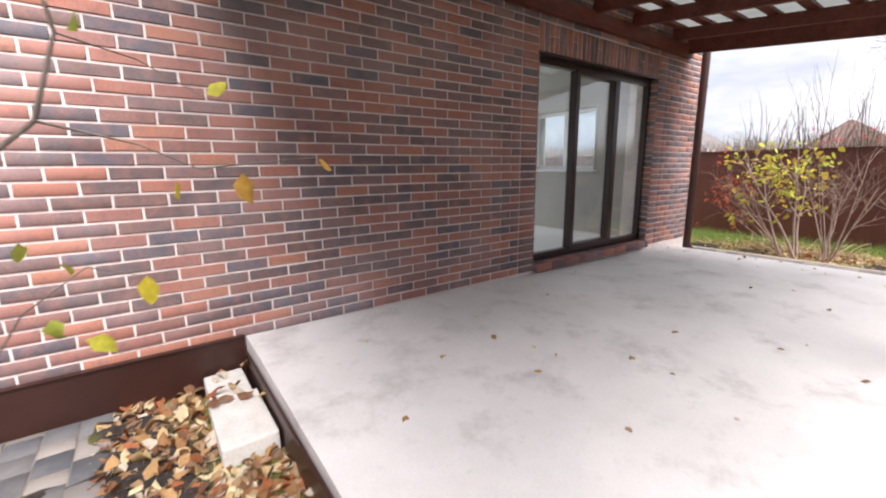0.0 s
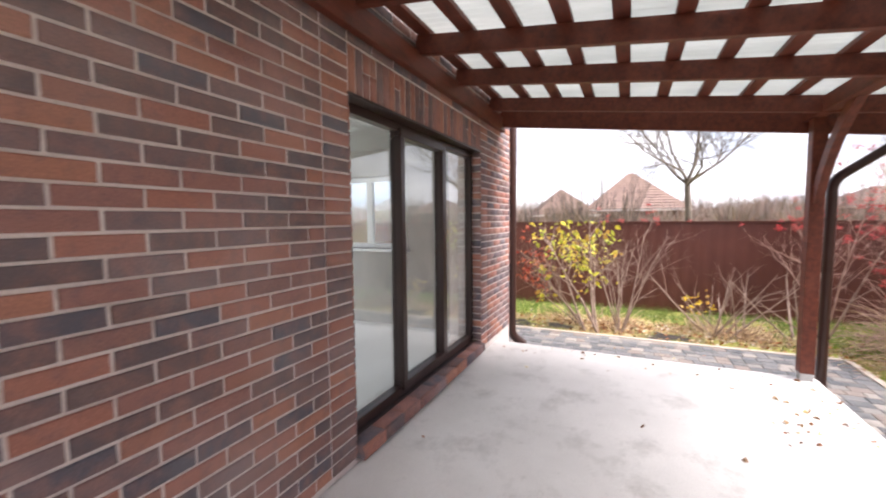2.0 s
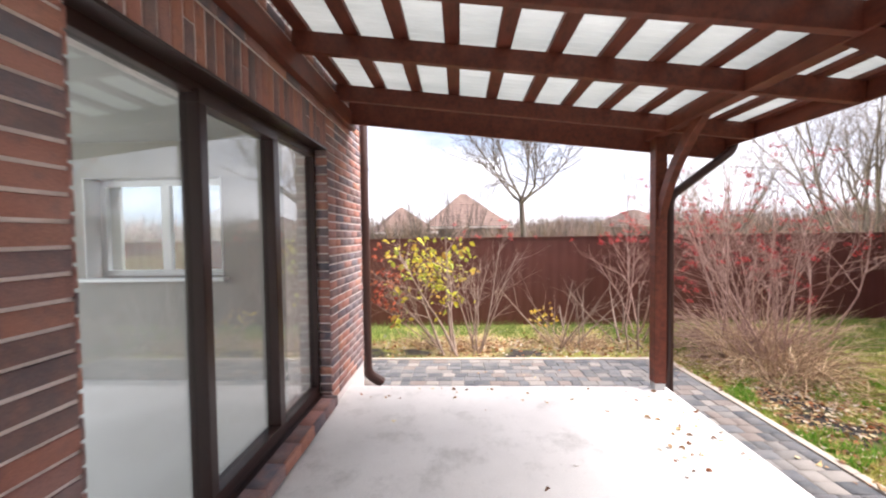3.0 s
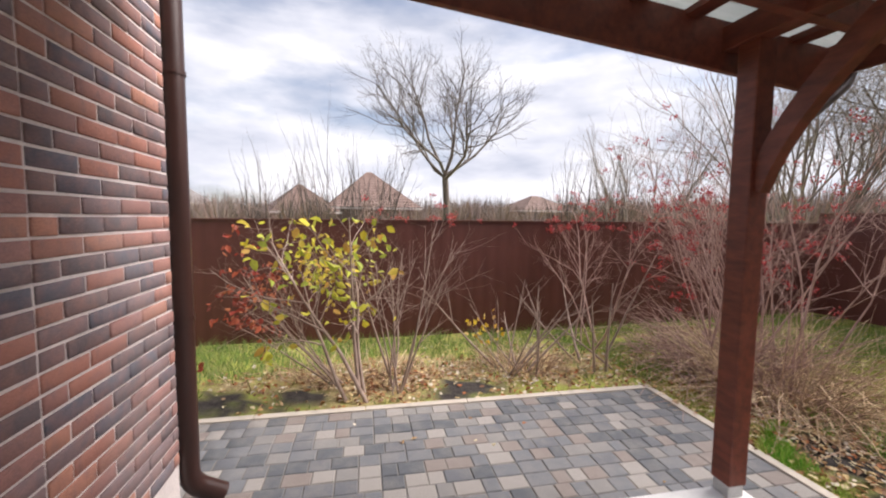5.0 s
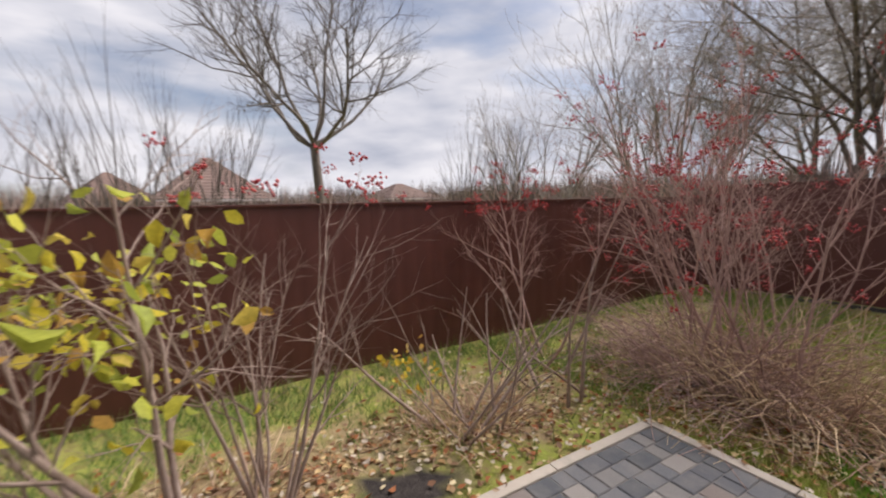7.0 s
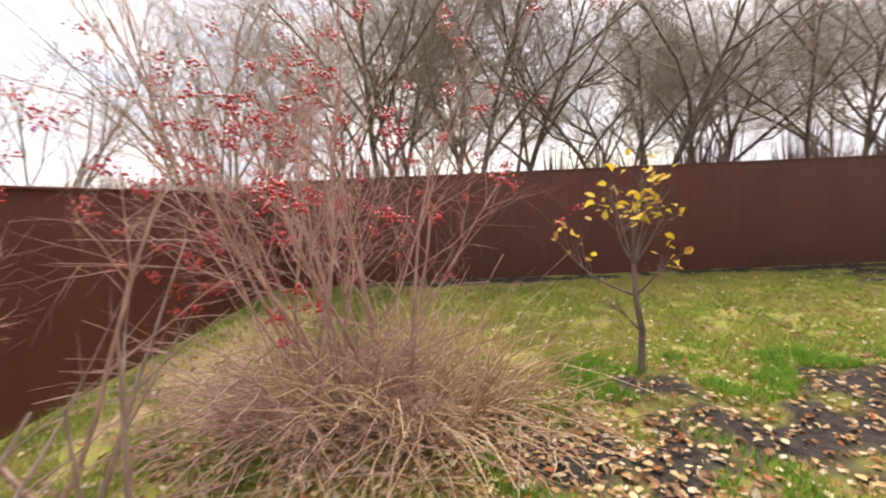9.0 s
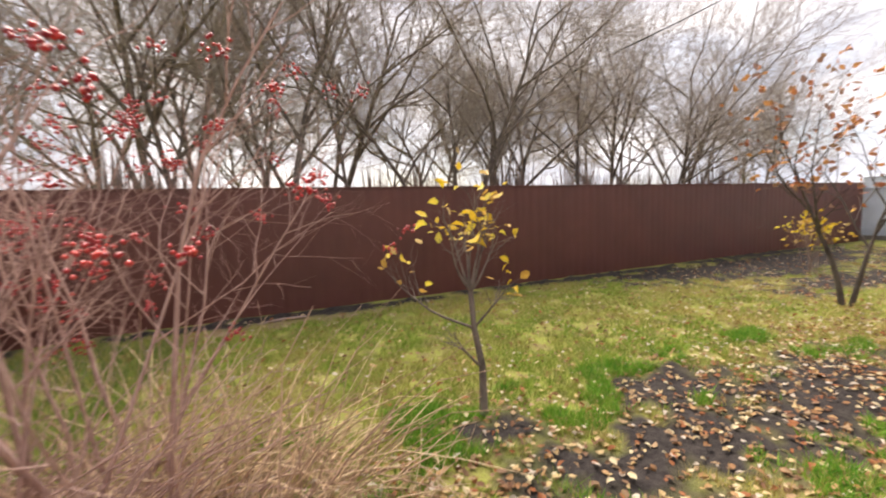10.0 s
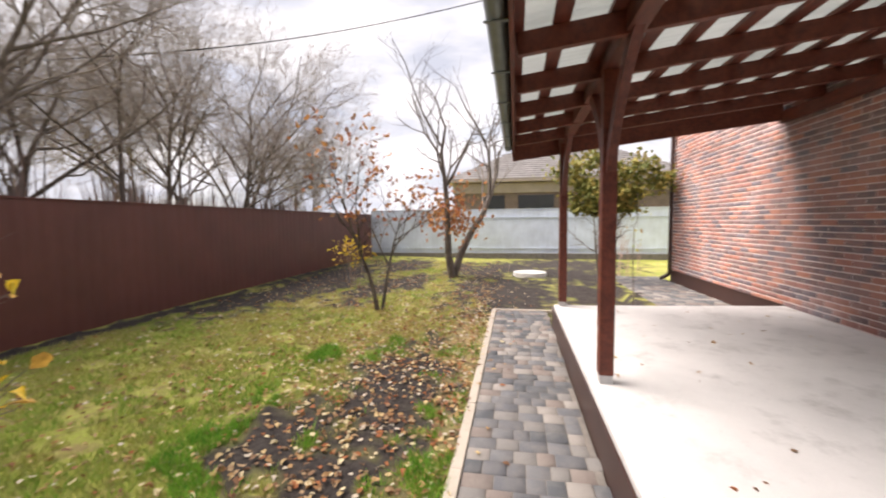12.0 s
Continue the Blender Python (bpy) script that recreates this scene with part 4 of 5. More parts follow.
part("crown", tube_mesh("crown", small, M["young"], 4), None, t)
pick = [tips[i] for i in range(len(tips)) if tips[i][0][2] > 0.62 and rng.random() < 0.44]
part("foliage", leaves("foliage", pick, 0.074, M["gold"], rng, 0.4), None, t, "golden curled leaves")


def shrub(name, at, label, n, height, splay, rad, spec, seed, material, lean=(0, 0), base=0.08, category="shrub"):
    """Many stems from one foot. Returns the thing, twig tips and generator."""
    rng = np.random.default_rng(seed)
    s = thing(name, at, label, category)
    big, small, tips = [], [], []
    for i in range(n):
        a = rng.random() * 2 * math.pi
        k = splay * math.sqrt(rng.random())
        p = np.array(at) + np.array((base * rng.normal(), base * rng.normal(), -0.03))
        grow(rng, p, (k * math.cos(a) + lean[0], k * math.sin(a) + lean[1], 1), height * (0.65 + 0.5 * rng.random()), rad * (0.7 + 0.6 * rng.random()), 0, spec, [big, small, small], tips)
    tagged(part("stem_clump", tube_mesh("stem_clump", big, material, 5), None, s), kind="stuff")
    tagged(part("twig_crown", tube_mesh("twig_crown", small, material, 3), None, s), kind="stuff")
    return s, tips, rng


FORK = [(6, 0.45, 38, 0.06, 0.03), (4, 0.5, 40, 0.09, 0.03), (0, 0, 0, 0.1, 0.02)]
LEAN = [(2, 0.5, 34, 0.025, 0.01), (2, 0.5, 34, 0.04, 0.01), (0, 0, 0, 0.05, 0.0)]
BUSHY = [(8, 0.48, 44, 0.09, 0.03), (5, 0.5, 44, 0.12, 0.0), (3, 0.5, 44, 0.12, -0.03), (0, 0, 0, 0.12, -0.03)]
# yellow-leaved bush at the corner of the paving
s, tips, rng = shrub("yellow_leaved_bush", (8.40, -1.05, -0.345), "garden bush with lobed yellow-green autumn leaves beside the paving", 4, 1.75, 0.22, 0.020, BUSHY, 91, M["twig"], (0.05, 0.26))
pick = [q for q in tips if 0.1 < q[0][2] < 1.5 and -1.4 < q[0][1] < -0.1]
pick = [pick[i] for i in rng.choice(len(pick), min(420, len(pick)), replace=False)]
part("foliage", leaves("foliage", pick, 0.088, M["yellow"], rng, 0.1, 0.6), None, s, "yellow-green lobed leaves")
s, tips, rng = shrub("russet_leaved_bush", (8.75, -0.75, -0.35), "spreading bush with withered russet leaves on its long arms", 7, 1.45, 0.35, 0.012, FORK, 95, M["twig"], (0.05, 0.8))
pick = [q for q in tips if q[0][1] > -0.2]
pick = [pick[i] for i in rng.choice(len(pick), min(70, len(pick)), replace=False)]
pick = [(p + rng.normal(0, 0.025, 3), d) for p, d in pick for k in range(4)]
part("foliage", leaves("foliage", pick, 0.062, M["russet"], rng, 0.0, 1.2), None, s, "withered russet leaves")
s, tips, rng = shrub("bare_bush", (8.55, -1.36, -0.35), "bare bush of pale forking twigs with a few red berries", 10, 1.75, 0.32, 0.013, FORK, 97, M["twig"], (0.05, -0.12))
tagged(part("berry_crop", berries("berry_crop", [q[0] for q in tips if q[0][2] > 1.45][:16], rng), None, s, "red berry clusters"), kind="stuff")
s, tips, rng = shrub("bare_bush", (8.75, -2.85, -0.35), "low bare bush of straight leaning stems over dry grass", 13, 1.25, 1.15, 0.014, LEAN, 99, M["twig"], (0.05, -0.05), 0.16)
s, tips, rng = shrub("bare_bush", (8.95, -3.95, -0.35), "bare crossing grey-pink stems by the paving corner", 6, 1.45, 1.15, 0.018, LEAN, 101, M["twig"], (0.1, 0.2), 0.16)
s, tips, rng = shrub("yellow_tuft", (9.25, -2.6, -0.36), "small tuft of bright yellow leaves on thin stalks", 8, 0.45, 0.3, 0.004, [(4, 0.5, 34, 0.06, 0.05), (0, 0, 0, 0.06, 0.05)], 103, M["twig"], category="plant")
part("foliage", leaves("foliage", tips * 2, 0.06, M["gold"], rng), None, s)

# tall red-berried bush with an arching skirt of dry twigs
VIB = [(7, 0.42, 38, 0.08, 0.01), (5, 0.5, 42, 0.11, 0.01), (3, 0.5, 44, 0.12, -0.02), (0, 0, 0, 0.12, -0.02)]
for at, n, h, seed, lab in (((8.05, -5.45, -0.33), 30, 2.45, 111, "tall bare viburnum bush hung with red berries"), ((9.6, -4.2, -0.36), 5, 2.5, 113, "slender viburnum with sparse red berries near the fence")):
    s, tips, rng = shrub("viburnum_bush", at, lab, n, h, 0.52 if n > 10 else 0.6, 0.014, VIB, seed, M["red_twig"], (0.12, -0.05) if n > 10 else (0, 0), 0.26 if n > 10 else 0.1)
    high = [q[0] for q in tips if q[0][2] > (0.05 if n > 10 else 1.3)]
    tagged(part("berry_crop", berries("berry_crop", [high[i] for i in rng.choice(len(high), min(len(high), 230 if n > 10 else 60), replace=False)], rng, 0.009, 18, 0.028), None, s, "hanging red berry clusters"), kind="stuff")


def arch_skirt(name, label, cx, cy, rx, ry, n, seed, length, high, material, z0=-0.33, fountain=0.5):
    """A tangled mound of thin stalks, some arching, some lying across one another."""
    rng = np.random.default_rng(seed)
    lines = []
    for i in range(n):
        a, r = rng.random() * 2 * math.pi, math.sqrt(rng.random())
        fan = rng.random() < fountain
        mound = high * max(0.12, 1 - r * r)
        r *= 0.55 if fan else 1.0
        p = np.array((cx + rx * r * math.cos(a), cy + ry * r * math.sin(a), z0 + (0.02 if fan else mound * rng.random() ** 1.6 * 0.75)))
        b = a + rng.normal(0, 0.5 if fan else 1.3)
        rise = rng.normal(1.9, 0.8) if fan else rng.normal(0.35, 0.5)
        d = np.array((math.cos(b), math.sin(b), rise))
        d /= np.linalg.norm(d)
        l = length * (0.35 + 0.9 * rng.random()) * (1.35 if fan else 0.9)
        pts = [p]
        for k in range(5):
            d = d + rng.normal(0, 0.13, 3) + np.array((0, 0, -0.24 if fan else -0.10))
            d /= np.linalg.norm(d)
            q = pts[-1] + d * l / 5
            pts.append(np.array((q[0], q[1], max(q[2], z0 + 0.01))))
        w = 0.0030 + 0.0046 * rng.random()
        lines.append((pts, [w * (1 - 0.14 * k) for k in range(6)]))
    ob = part(name, tube_mesh(name, lines, material, 3), None)
    return tagged(ob, label, "dry twigs", kind="stuff")


arch_skirt("dry_twigs", "mound of arching dry tan twigs under the berry bush", 7.6, -5.22, 1.15, 0.72, 820, 121, 0.80, 0.70, M["straw"])
arch_skirt("dry_twigs", "tangle of dry pinkish twigs beside the berry bush", 8.35, -5.2, 1.1, 0.8, 620, 122, 0.85, 0.9, M["red_twig"])
arch_skirt("dry_grass", "tufts of long dry grass among the bare stems", 8.85, -3.0, 0.4, 0.9, 260, 123, 0.30, 0.4, M["straw"], -0.36)
arch_skirt("dry_grass", "thin dry grass under the yellow bush", 9.0, -0.9, 0.45, 1.4, 220, 124, 0.28, 0.2, M["straw"], -0.36)

# evergreen by the far end of the house
s = thing("pine_tree", (-3.7, -1.65, -0.25), "small olive-green pine leaning beside the house", "tree")
rng = np.random.default_rng(131)
big, small, tips = [], [], []
for d, l in (((0.05, -0.42, 1), 1.7), ((0.0, 0.25, 1), 1.9), ((0.1, -0.05, 1), 2.0)):
    grow(rng, (-3.7, -1.6, -0.3), d, l, 0.04, 0, [(8, 0.55, 50, 0.07, 0.06), (6, 0.5, 45, 0.1, 0.03), (0, 0, 0, 0.1, 0.0)], [big, small, small], tips)
part("trunk", tube_mesh("trunk", big, M["dark_bark"], 5), None, s)
part("branches", tube_mesh("branches", small, M["dark_bark"], 3), None, s)
nd = []
for lines, _ in small:
    for q in lines[1:]:
        if q[2] > 1.5:
            for k in range(9):
                nd.append((q + rng.normal(0, 0.05, 3), rng.normal(0, 1, 3) + np.array((0, 0, 0.6))))
for cx, cy, cz, rr_ in ((-3.6, -2.45, 2.45, 0.34), (-3.6, -1.85, 2.75, 0.36), (-3.5, -1.3, 2.35, 0.34), (-3.6, -0.75, 2.5, 0.32), (-3.5, -0.4, 2.2, 0.26), (-3.6, -2.1, 2.05, 0.3), (-3.5, -1.0, 1.95, 0.25)):
    for k in range(280):
        q = np.array((cx, cy, cz)) + rng.normal(0, rr_ * 0.6, 3) * np.array((1, 1, 0.75))
        nd.append((q, rng.normal(0, 1, 3) + np.array((0, 0, 0.8))))
part("foliage", leaves("foliage", nd, 0.11, M["needle"], rng), None, s, "olive-green needles")
s, tips, rng = shrub("bare_bush", (-5.0, -0.9, -0.25), "low bare reddish bush before the pale fence", 14, 1.3, 0.5, 0.008, FORK, 133, M["red_twig"], base=0.2)

# leaning sapling at the start of the path
s = thing("sapling", (-0.42, -1.75, -0.33), "thin sapling with a few yellow-green leaves", "sapling")
rng = np.random.default_rng(141)
tw = [([(-0.42, -1.75, -0.36), (-0.36, -1.8, 0.5), (-0.22, -1.83, 1.19), (-0.15, -1.81, 1.26), (-0.10, -1.81, 1.42), (-0.12, -1.86, 1.62)], [0.011, 0.009, 0.006, 0.005, 0.004, 0.003]),
      ([(-0.15, -1.81, 1.26), (0.0, -1.84, 1.22), (0.10, -1.86, 1.17), (0.29, -2.05, 1.19)], [0.003, 0.002, 0.0015, 0.001]),
      ([(-0.34, -1.8, 0.7), (-0.22, -1.83, 0.9), (-0.12, -1.78, 0.97), (0.0, -1.8, 0.93)], [0.003, 0.002, 0.0015, 0.001]),
      ([(-0.10, -1.81, 1.42), (0.02, -1.76, 1.40), (0.15, -1.7, 1.34)], [0.002, 0.0015, 0.001])]
part("stem", tube_mesh("stem", tw, M["dark_bark"], 6), None, s)
spots = [((-0.06, -1.90, 1.44), (0.5, -0.2, -0.6)), ((0.06, -1.88, 1.145), (0.0, 0.0, -1)), ((0.285, -2.08, 1.185), (0.6, -0.3, -0.2)), ((-0.2, -1.84, 1.04), (0.1, 0, -1)), ((-0.2, -1.82, 0.86), (0.3, 0, -0.6)),
         ((0.19, -1.83, 1.16), (0.2, 0, -1)), ((-0.16, -1.76, 0.98), (0, 0.2, -1)), ((0.15, -1.70, 1.35), (0.4, 0, -0.6)), ((-0.02, -1.8, 0.94), (0.5, 0, -0.5)), ((-0.24, -1.83, 1.3), (-0.3, 0, -0.4)), ((-0.1, -1.85, 1.6), (0.3, 0, 0.3)), ((-0.14, -1.8, 0.82), (0.5, 0, -0.4))]
part("foliage", leaves("foliage", spots, 0.055, M["yellow"], rng, 0.0, 0.0), None, s, "yellow-green oval leaves")

# ---------------------------------------------------------------- loose things
b = thing("concrete_block", (0.27, -0.62, -0.30), "pale aerated concrete block with dead leaves on it", "block")
part("block", box(0.135, 0.395, -0.93, -0.42, -0.345, -0.115, 0.012, None), M["block"], b)
b = thing("concrete_block", (0.24, -0.2, -0.30), "broken pale concrete block end in the leaf heap", "block")
part("block", box(0.15, 0.375, -0.40, -0.06, -0.345, -0.125, 0.015), M["block"], b)
c = thing("manhole_cover", (-5.4, -3.3, -0.3), "pale concrete well cover lying on the soil", "cover")
part("rim", quick_mesh("rim", *tubes([([(-5.4, -3.3, -0.36), (-5.4, -3.3, -0.22)], [0.50, 0.48])], 24), M["block"]), None, c)
bm = bmesh.new()
bmesh.ops.create_circle(bm, cap_ends=True, radius=0.48, segments=24, matrix=Matrix.Translation((-5.4, -3.3, -0.221)))
part("lid", bm, M["block"], c)
st = part("stick", tube_mesh("stick", [([(7.4, -9.2, -0.24), (7.1, -9.23, -0.215), (6.75, -9.25, -0.22)], [0.018, 0.022, 0.02])], M["twig"], 6), None)
tagged(st, "pale barkless stick lying at the fence foot", "stick")
wire = []
a, bb = Vector((0.7, -12.6, 4.25)), Vector((-2.2, -2.6, 6.25))
for i in range(17):
    f = i / 16
    p = a.lerp(bb, f)
    wire.append((p.x, p.y, p.z - 0.35 * math.sin(math.pi * f)))
w = part("overhead_cable", tube_mesh("overhead_cable", [(wire, [0.011] * 17)], M["rubber"], 6), None)
tagged(w, "black overhead cable slung from the trees to the house", "cable")
bracket = thing("cable_mast", (-2.2, -2.6, -0.2), "thin steel mast that carries the overhead cable", "mast")
bracket.location = (-2.2, 0.5, 3.9)
part("mast", quick_mesh("mast", *tubes([([(-2.2, 0.5, 3.75), (-2.2, 0.5, 6.15), (-2.2, -2.6, 6.25)], [0.03, 0.03, 0.02])], 8), M["zinc"]), None, bracket)

# ---------------------------------------------------------------- neighbours and distance
def house(name, cx, cy, w, d, eave, ridge, wall_m, roof_m, label, turn=0.0, holes=(), over=0.5, trim="pale"):
    """A hip-roofed house: walls, roof with courses, window panes on its faces."""
    h = thing(name, (cx, cy, -0.35), label, "house")
    m = pose(cx, cy, 0, 0, 0, turn)
    part("wall", box(-w / 2, w / 2, -d / 2, d / 2, -0.5, eave, 0, m), wall_m, h)
    bm = bmesh.new()
    k = min(w, d) / 2
    rw, rd = max(0.1, w / 2 - k), max(0.1, d / 2 - k)
    steps = 14
    rings = []
    for i in range(steps + 1):
        for lip in ((0.0, 0.05) if i < steps else (0.0,)):
            f = i / steps
            x, y, z = (w / 2 + over) * (1 - f) + rw * f, (d / 2 + over) * (1 - f) + rd * f, eave + (ridge - eave) * f + lip
            rings.append([bm.verts.new(m @ Vector(c)) for c in ((-x, -y, z), (x, -y, z), (x, y, z), (-x, y, z))])
    for a, b in zip(rings, rings[1:]):
        for i in range(4):
            bm.faces.new((a[i], a[(i + 1) % 4], b[(i + 1) % 4], b[i]))
    bm.faces.new(rings[-1])
    bm.faces.new(rings[0])
    roof = part("roof", bm, roof_m, h)
    part("fascia", box(-w / 2 - over - 0.02, w / 2 + over + 0.02, -d / 2 - over - 0.02, d / 2 + over + 0.02, eave - 0.22, eave - 0.003, 0, m), M[trim], roof)
    if holes:
        part("frieze", box(-w / 2 - 0.12, w / 2 + 0.12, -d / 2 - 0.12, d / 2 + 0.12, eave - 1.0, eave - 0.30, 0, m), M[trim], h)
    for x0, x1, y0, y1, z0, z1 in holes:
        wnd = part("window", box(x0, x1, y0, y1, z0, z1, 0, m), M["white" if trim == "pale" else "taupe"], h)
        part("pane", box(x0 + 0.08 if x1 - x0 > 0.4 else x0 - 0.02, x1 - 0.08 if x1 - x0 > 0.4 else x1 + 0.02, y0 + 0.08 if y1 - y0 > 0.4 else y0 - 0.02, y1 - 0.08 if y1 - y0 > 0.4 else y1 + 0.02, z0 + 0.08, z1 - 0.08, 0, m), M["dark"], wnd)


house("neighbour_house", -28, 0.0, 9, 16.4, 4.35, 7.1, M["taupe"], M["roof_tile"], "single-storey house with a grey-brown tiled hip roof", 0,
      ((4.46, 4.54, -6.2, -4.4, 1.0, 3.25), (4.46, 4.54, -3.6, -0.9, 1.0, 3.25), (4.46, 4.54, 1.5, 4.2, 1.0, 3.25)), 0.6, "mauve")
house("far_house", 66, 30.5, 10, 18, 3.1, 7.6, M["cream"], M["roof_tile"], "distant cream bungalow with a brown hip roof", 0,
      ((-5.04, -4.96, -7.5, -5.0, 0.9, 2.4), (-5.04, -4.96, -2.0, 0.5, 0.9, 2.4), (-5.04, -4.96, 3.0, 5.5, 0.9, 2.4)))
house("far_house", 47, 5.3, 6, 5.4, 1.9, 4.6, M["red_roof"], M["red_roof"], "distant house with a red-brown pyramid roof", 20)
house("far_house", 50, -1.6, 8, 8.5, 2.4, 6.3, M["red_roof"], M["red_roof"], "distant house with a broad red-brown roof", 8)
house("far_house", 66, -28, 8, 9, 2.6, 5.0, M["red_roof"], M["red_roof"], "distant house with a brown roof between trees", 12)
p = thing("utility_pole", (72, 27.5, -0.35), "distant wooden utility pole with a crossarm", "pole")
part("pole", quick_mesh("pole", *tubes([([(72, 27.5, -0.4), (72, 27.5, 9.4)], [0.17, 0.12])], 8), M["bark"]), None, p)
part("crossarm", beam((72, 26.7, 8.9), (72, 28.3, 8.9), 0.12, 0.14), M["bark"], p)


def far_woods(name, label, places, seed, per=260):
    """Distant leafless scrub: clumps of thin upright slivers."""
    rng = np.random.default_rng(seed)
    V = []
    for x, y, w, h in places:
        n = per
        r = np.sqrt(rng.random(n)) * w
        a = rng.random(n) * 2 * math.pi
        bx, by = x + 0.35 * r * np.cos(a), y + 0.35 * r * np.sin(a)
        f = np.sqrt(np.clip(1 - (r / w) ** 2, 0.05, 1))
        L = h * f * (0.5 + 0.6 * rng.random(n))
        tx, ty = x + r * np.cos(a), y + r * np.sin(a)
        z0 = -0.4 + h * 0.25 * rng.random(n)
        wd = 0.012 * h + 0.02 * rng.random(n)
        b = rng.random(n) * math.pi
        dx, dy = wd * np.cos(b), wd * np.sin(b)
        V.append(np.stack([np.stack([bx - dx, by - dy, z0], 1), np.stack([bx + dx, by + dy, z0], 1), np.stack([tx, ty, np.maximum(L, z0 + 0.4)], 1)], 1))
    V = np.concatenate(V).reshape(-1, 3)
    ob = part(name, quick_mesh(name, V, np.arange(len(V)).reshape(-1, 3), M["far"]), None)
    tagged(ob, label, "woodland", kind="stuff")


rng = np.random.default_rng(151)
pl = []
for i in range(300):
    a = radians(rng.uniform(-75, 50))
    d = rng.uniform(36, 110)
    h = rng.uniform(3.0, 5.4) * (d / 60) ** 0.6
    pl.append((8 + d * math.cos(a), -2 + d * math.sin(a), h * 1.2, h + (1.2 if math.sin(a) < -0.45 else 0)))
pl += [(rng.uniform(38, 45), rng.uniform(-14, 14), 2.6, rng.uniform(2.6, 4.0)) for i in range(34)]
far_woods("far_scrub", "hazy leafless scrub and woods on the horizon", pl, 152)
pl = []
for i in range(120):
    a = radians(rng.uniform(120, 300))
    d = rng.uniform(40, 100)
    h = rng.uniform(2.0, 4.0)
    pl.append((d * math.cos(a), d * math.sin(a), h * 1.2, h))
far_woods("far_scrub", "leafless scrub beyond the garden fences", pl, 153, 160)
pl = [(rng.uniform(-9, 11), rng.uniform(-15.5, -11), rng.uniform(0.8, 1.5), rng.uniform(1.9, 3.0)) for i in range(34)]
far_woods("undergrowth", "leafless undergrowth behind the brown fence", pl, 154, 220)

# ---------------------------------------------------------------- grass and fallen leaves
def lawn_spots(rng, n, x0, x1, y0, y1, keep):
    out = []
    while len(out) < n:
        x, y = rng.uniform(x0, x1), rng.uniform(y0, y1)
        if not under_paving(x, y) and keep(x, y):
            out.append((x, y, ground_z(x, y)))
    return np.array(out)


def blades(name, label, P, rng, high, wide, material):
    n = len(P)
    a, lean = rng.random(n) * 2 * math.pi, rng.normal(0, 0.45, (n, 2))
    h = high * (0.5 + rng.random(n))
    w = wide * (0.6 + 0.8 * rng.random(n))
    dx = np.stack([w * np.cos(a), w * np.sin(a), np.zeros(n)], 1)
    tip = P + np.stack([lean[:, 0] * h, lean[:, 1] * h, h], 1)
    V = np.stack([P - dx, P + dx, tip], 1).reshape(-1, 3)
    ob = part(name, quick_mesh(name, V, np.arange(3 * n).reshape(-1, 3), material), None)
    return tagged(ob, label, "grass", kind="stuff")


rng = np.random.default_rng(161)
free = lambda x, y: noise.noise((x * 2.6, y * 2.6, 11.0)) + 0.5 * noise.noise((x * 7, y * 7, 3.0)) > -0.28 and rng.random() > blot(x, y, SOIL) * 1.15 and rng.random() > blot(x, y, LITTER) * 0.8
fade = lambda x, y: free(x, y) and rng.random() < 1.3 / (1 + 0.10 * ((x - 6.0) ** 2 + (y + 3.8) ** 2))
near = lawn_spots(rng, 52000, -9.0, 10.4, -9.5, -4.15, fade)
mid = lawn_spots(rng, 40000, -9.0, 10.4, -9.5, -4.2, free)
bed = lambda x, y: free(x, y) and (y < -4.2 or y > 1.2 or x > 9.05 + 0.35 * noise.noise((y * 2.2, 0.0, 5.0)) or rng.random() < 0.12)
side = lawn_spots(rng, 20000, 8.17, 10.5, -9.0, 4.5, bed)
lush = lambda x, y: noise.noise((x * 1.5, y * 1.5, 21.0)) > 0.02 and free(x, y)
tuft = lawn_spots(rng, 9000, 1.5, 7.4, -6.1, -4.15, lush)
blades("lawn_grass", "short autumn grass, green and straw-yellow", np.concatenate([near, mid]), rng, 0.055, 0.0045, M["grass"])
blades("lawn_grass", "longer green grass along the end fence", side, rng, 0.12, 0.004, M["green"])
blades("lawn_grass", "patches of fresh green grass near the path", tuft, rng, 0.075, 0.005, M["fresh"])


def scatter(name, label, pts, size, rng, flat=0.75):
    places = [(p, (rng.normal(), rng.normal(), rng.normal() * 0.3)) for p in pts]
    ob = part(name, leaves(name, places, size, M["litter"], rng, flat, 0.0), None)
    return tagged(ob, label, "leaves", kind="stuff")


rng = np.random.default_rng(171)
pts = []
for cx, cy, rx, ry, n in ((2.3, -4.32, 2.8, 0.13, 832), (1.5, -4.75, 2.6, 0.45, 1120), (0.5, -5.6, 2.5, 0.8, 960), (7.6, -4.9, 1.0, 0.5, 2200), (8.75, -1.5, 0.36, 1.2, 1900), (8.75, -3.2, 0.45, 0.7, 672),
                          (4.6, -5.2, 2.2, 0.8, 672), (2.0, -7.2, 4.5, 1.1, 1120), (2.0, -5.5, 2.2, 0.8, 1500), (-4, -6, 3.0, 1.6, 560), (9.4, -4.5, 0.6, 2.0, 400), (6.9, -4.7, 0.7, 0.35, 352)):
    k = 0
    while k < n:
        x, y = cx + rng.normal() * rx, cy + rng.normal() * ry
        if rng.random() < 0.93 * blot(x, y, SOIL[:3]):
            k += 1
            continue
        if -10 < x < 10.4 and y > -9.5 and not under_paving(x, y) and not (y > -3.2 and x < 6.2):
            pts.append((x, y, ground_z(x, y) + 0.012 + 0.03 * rng.random()))
            k += 1
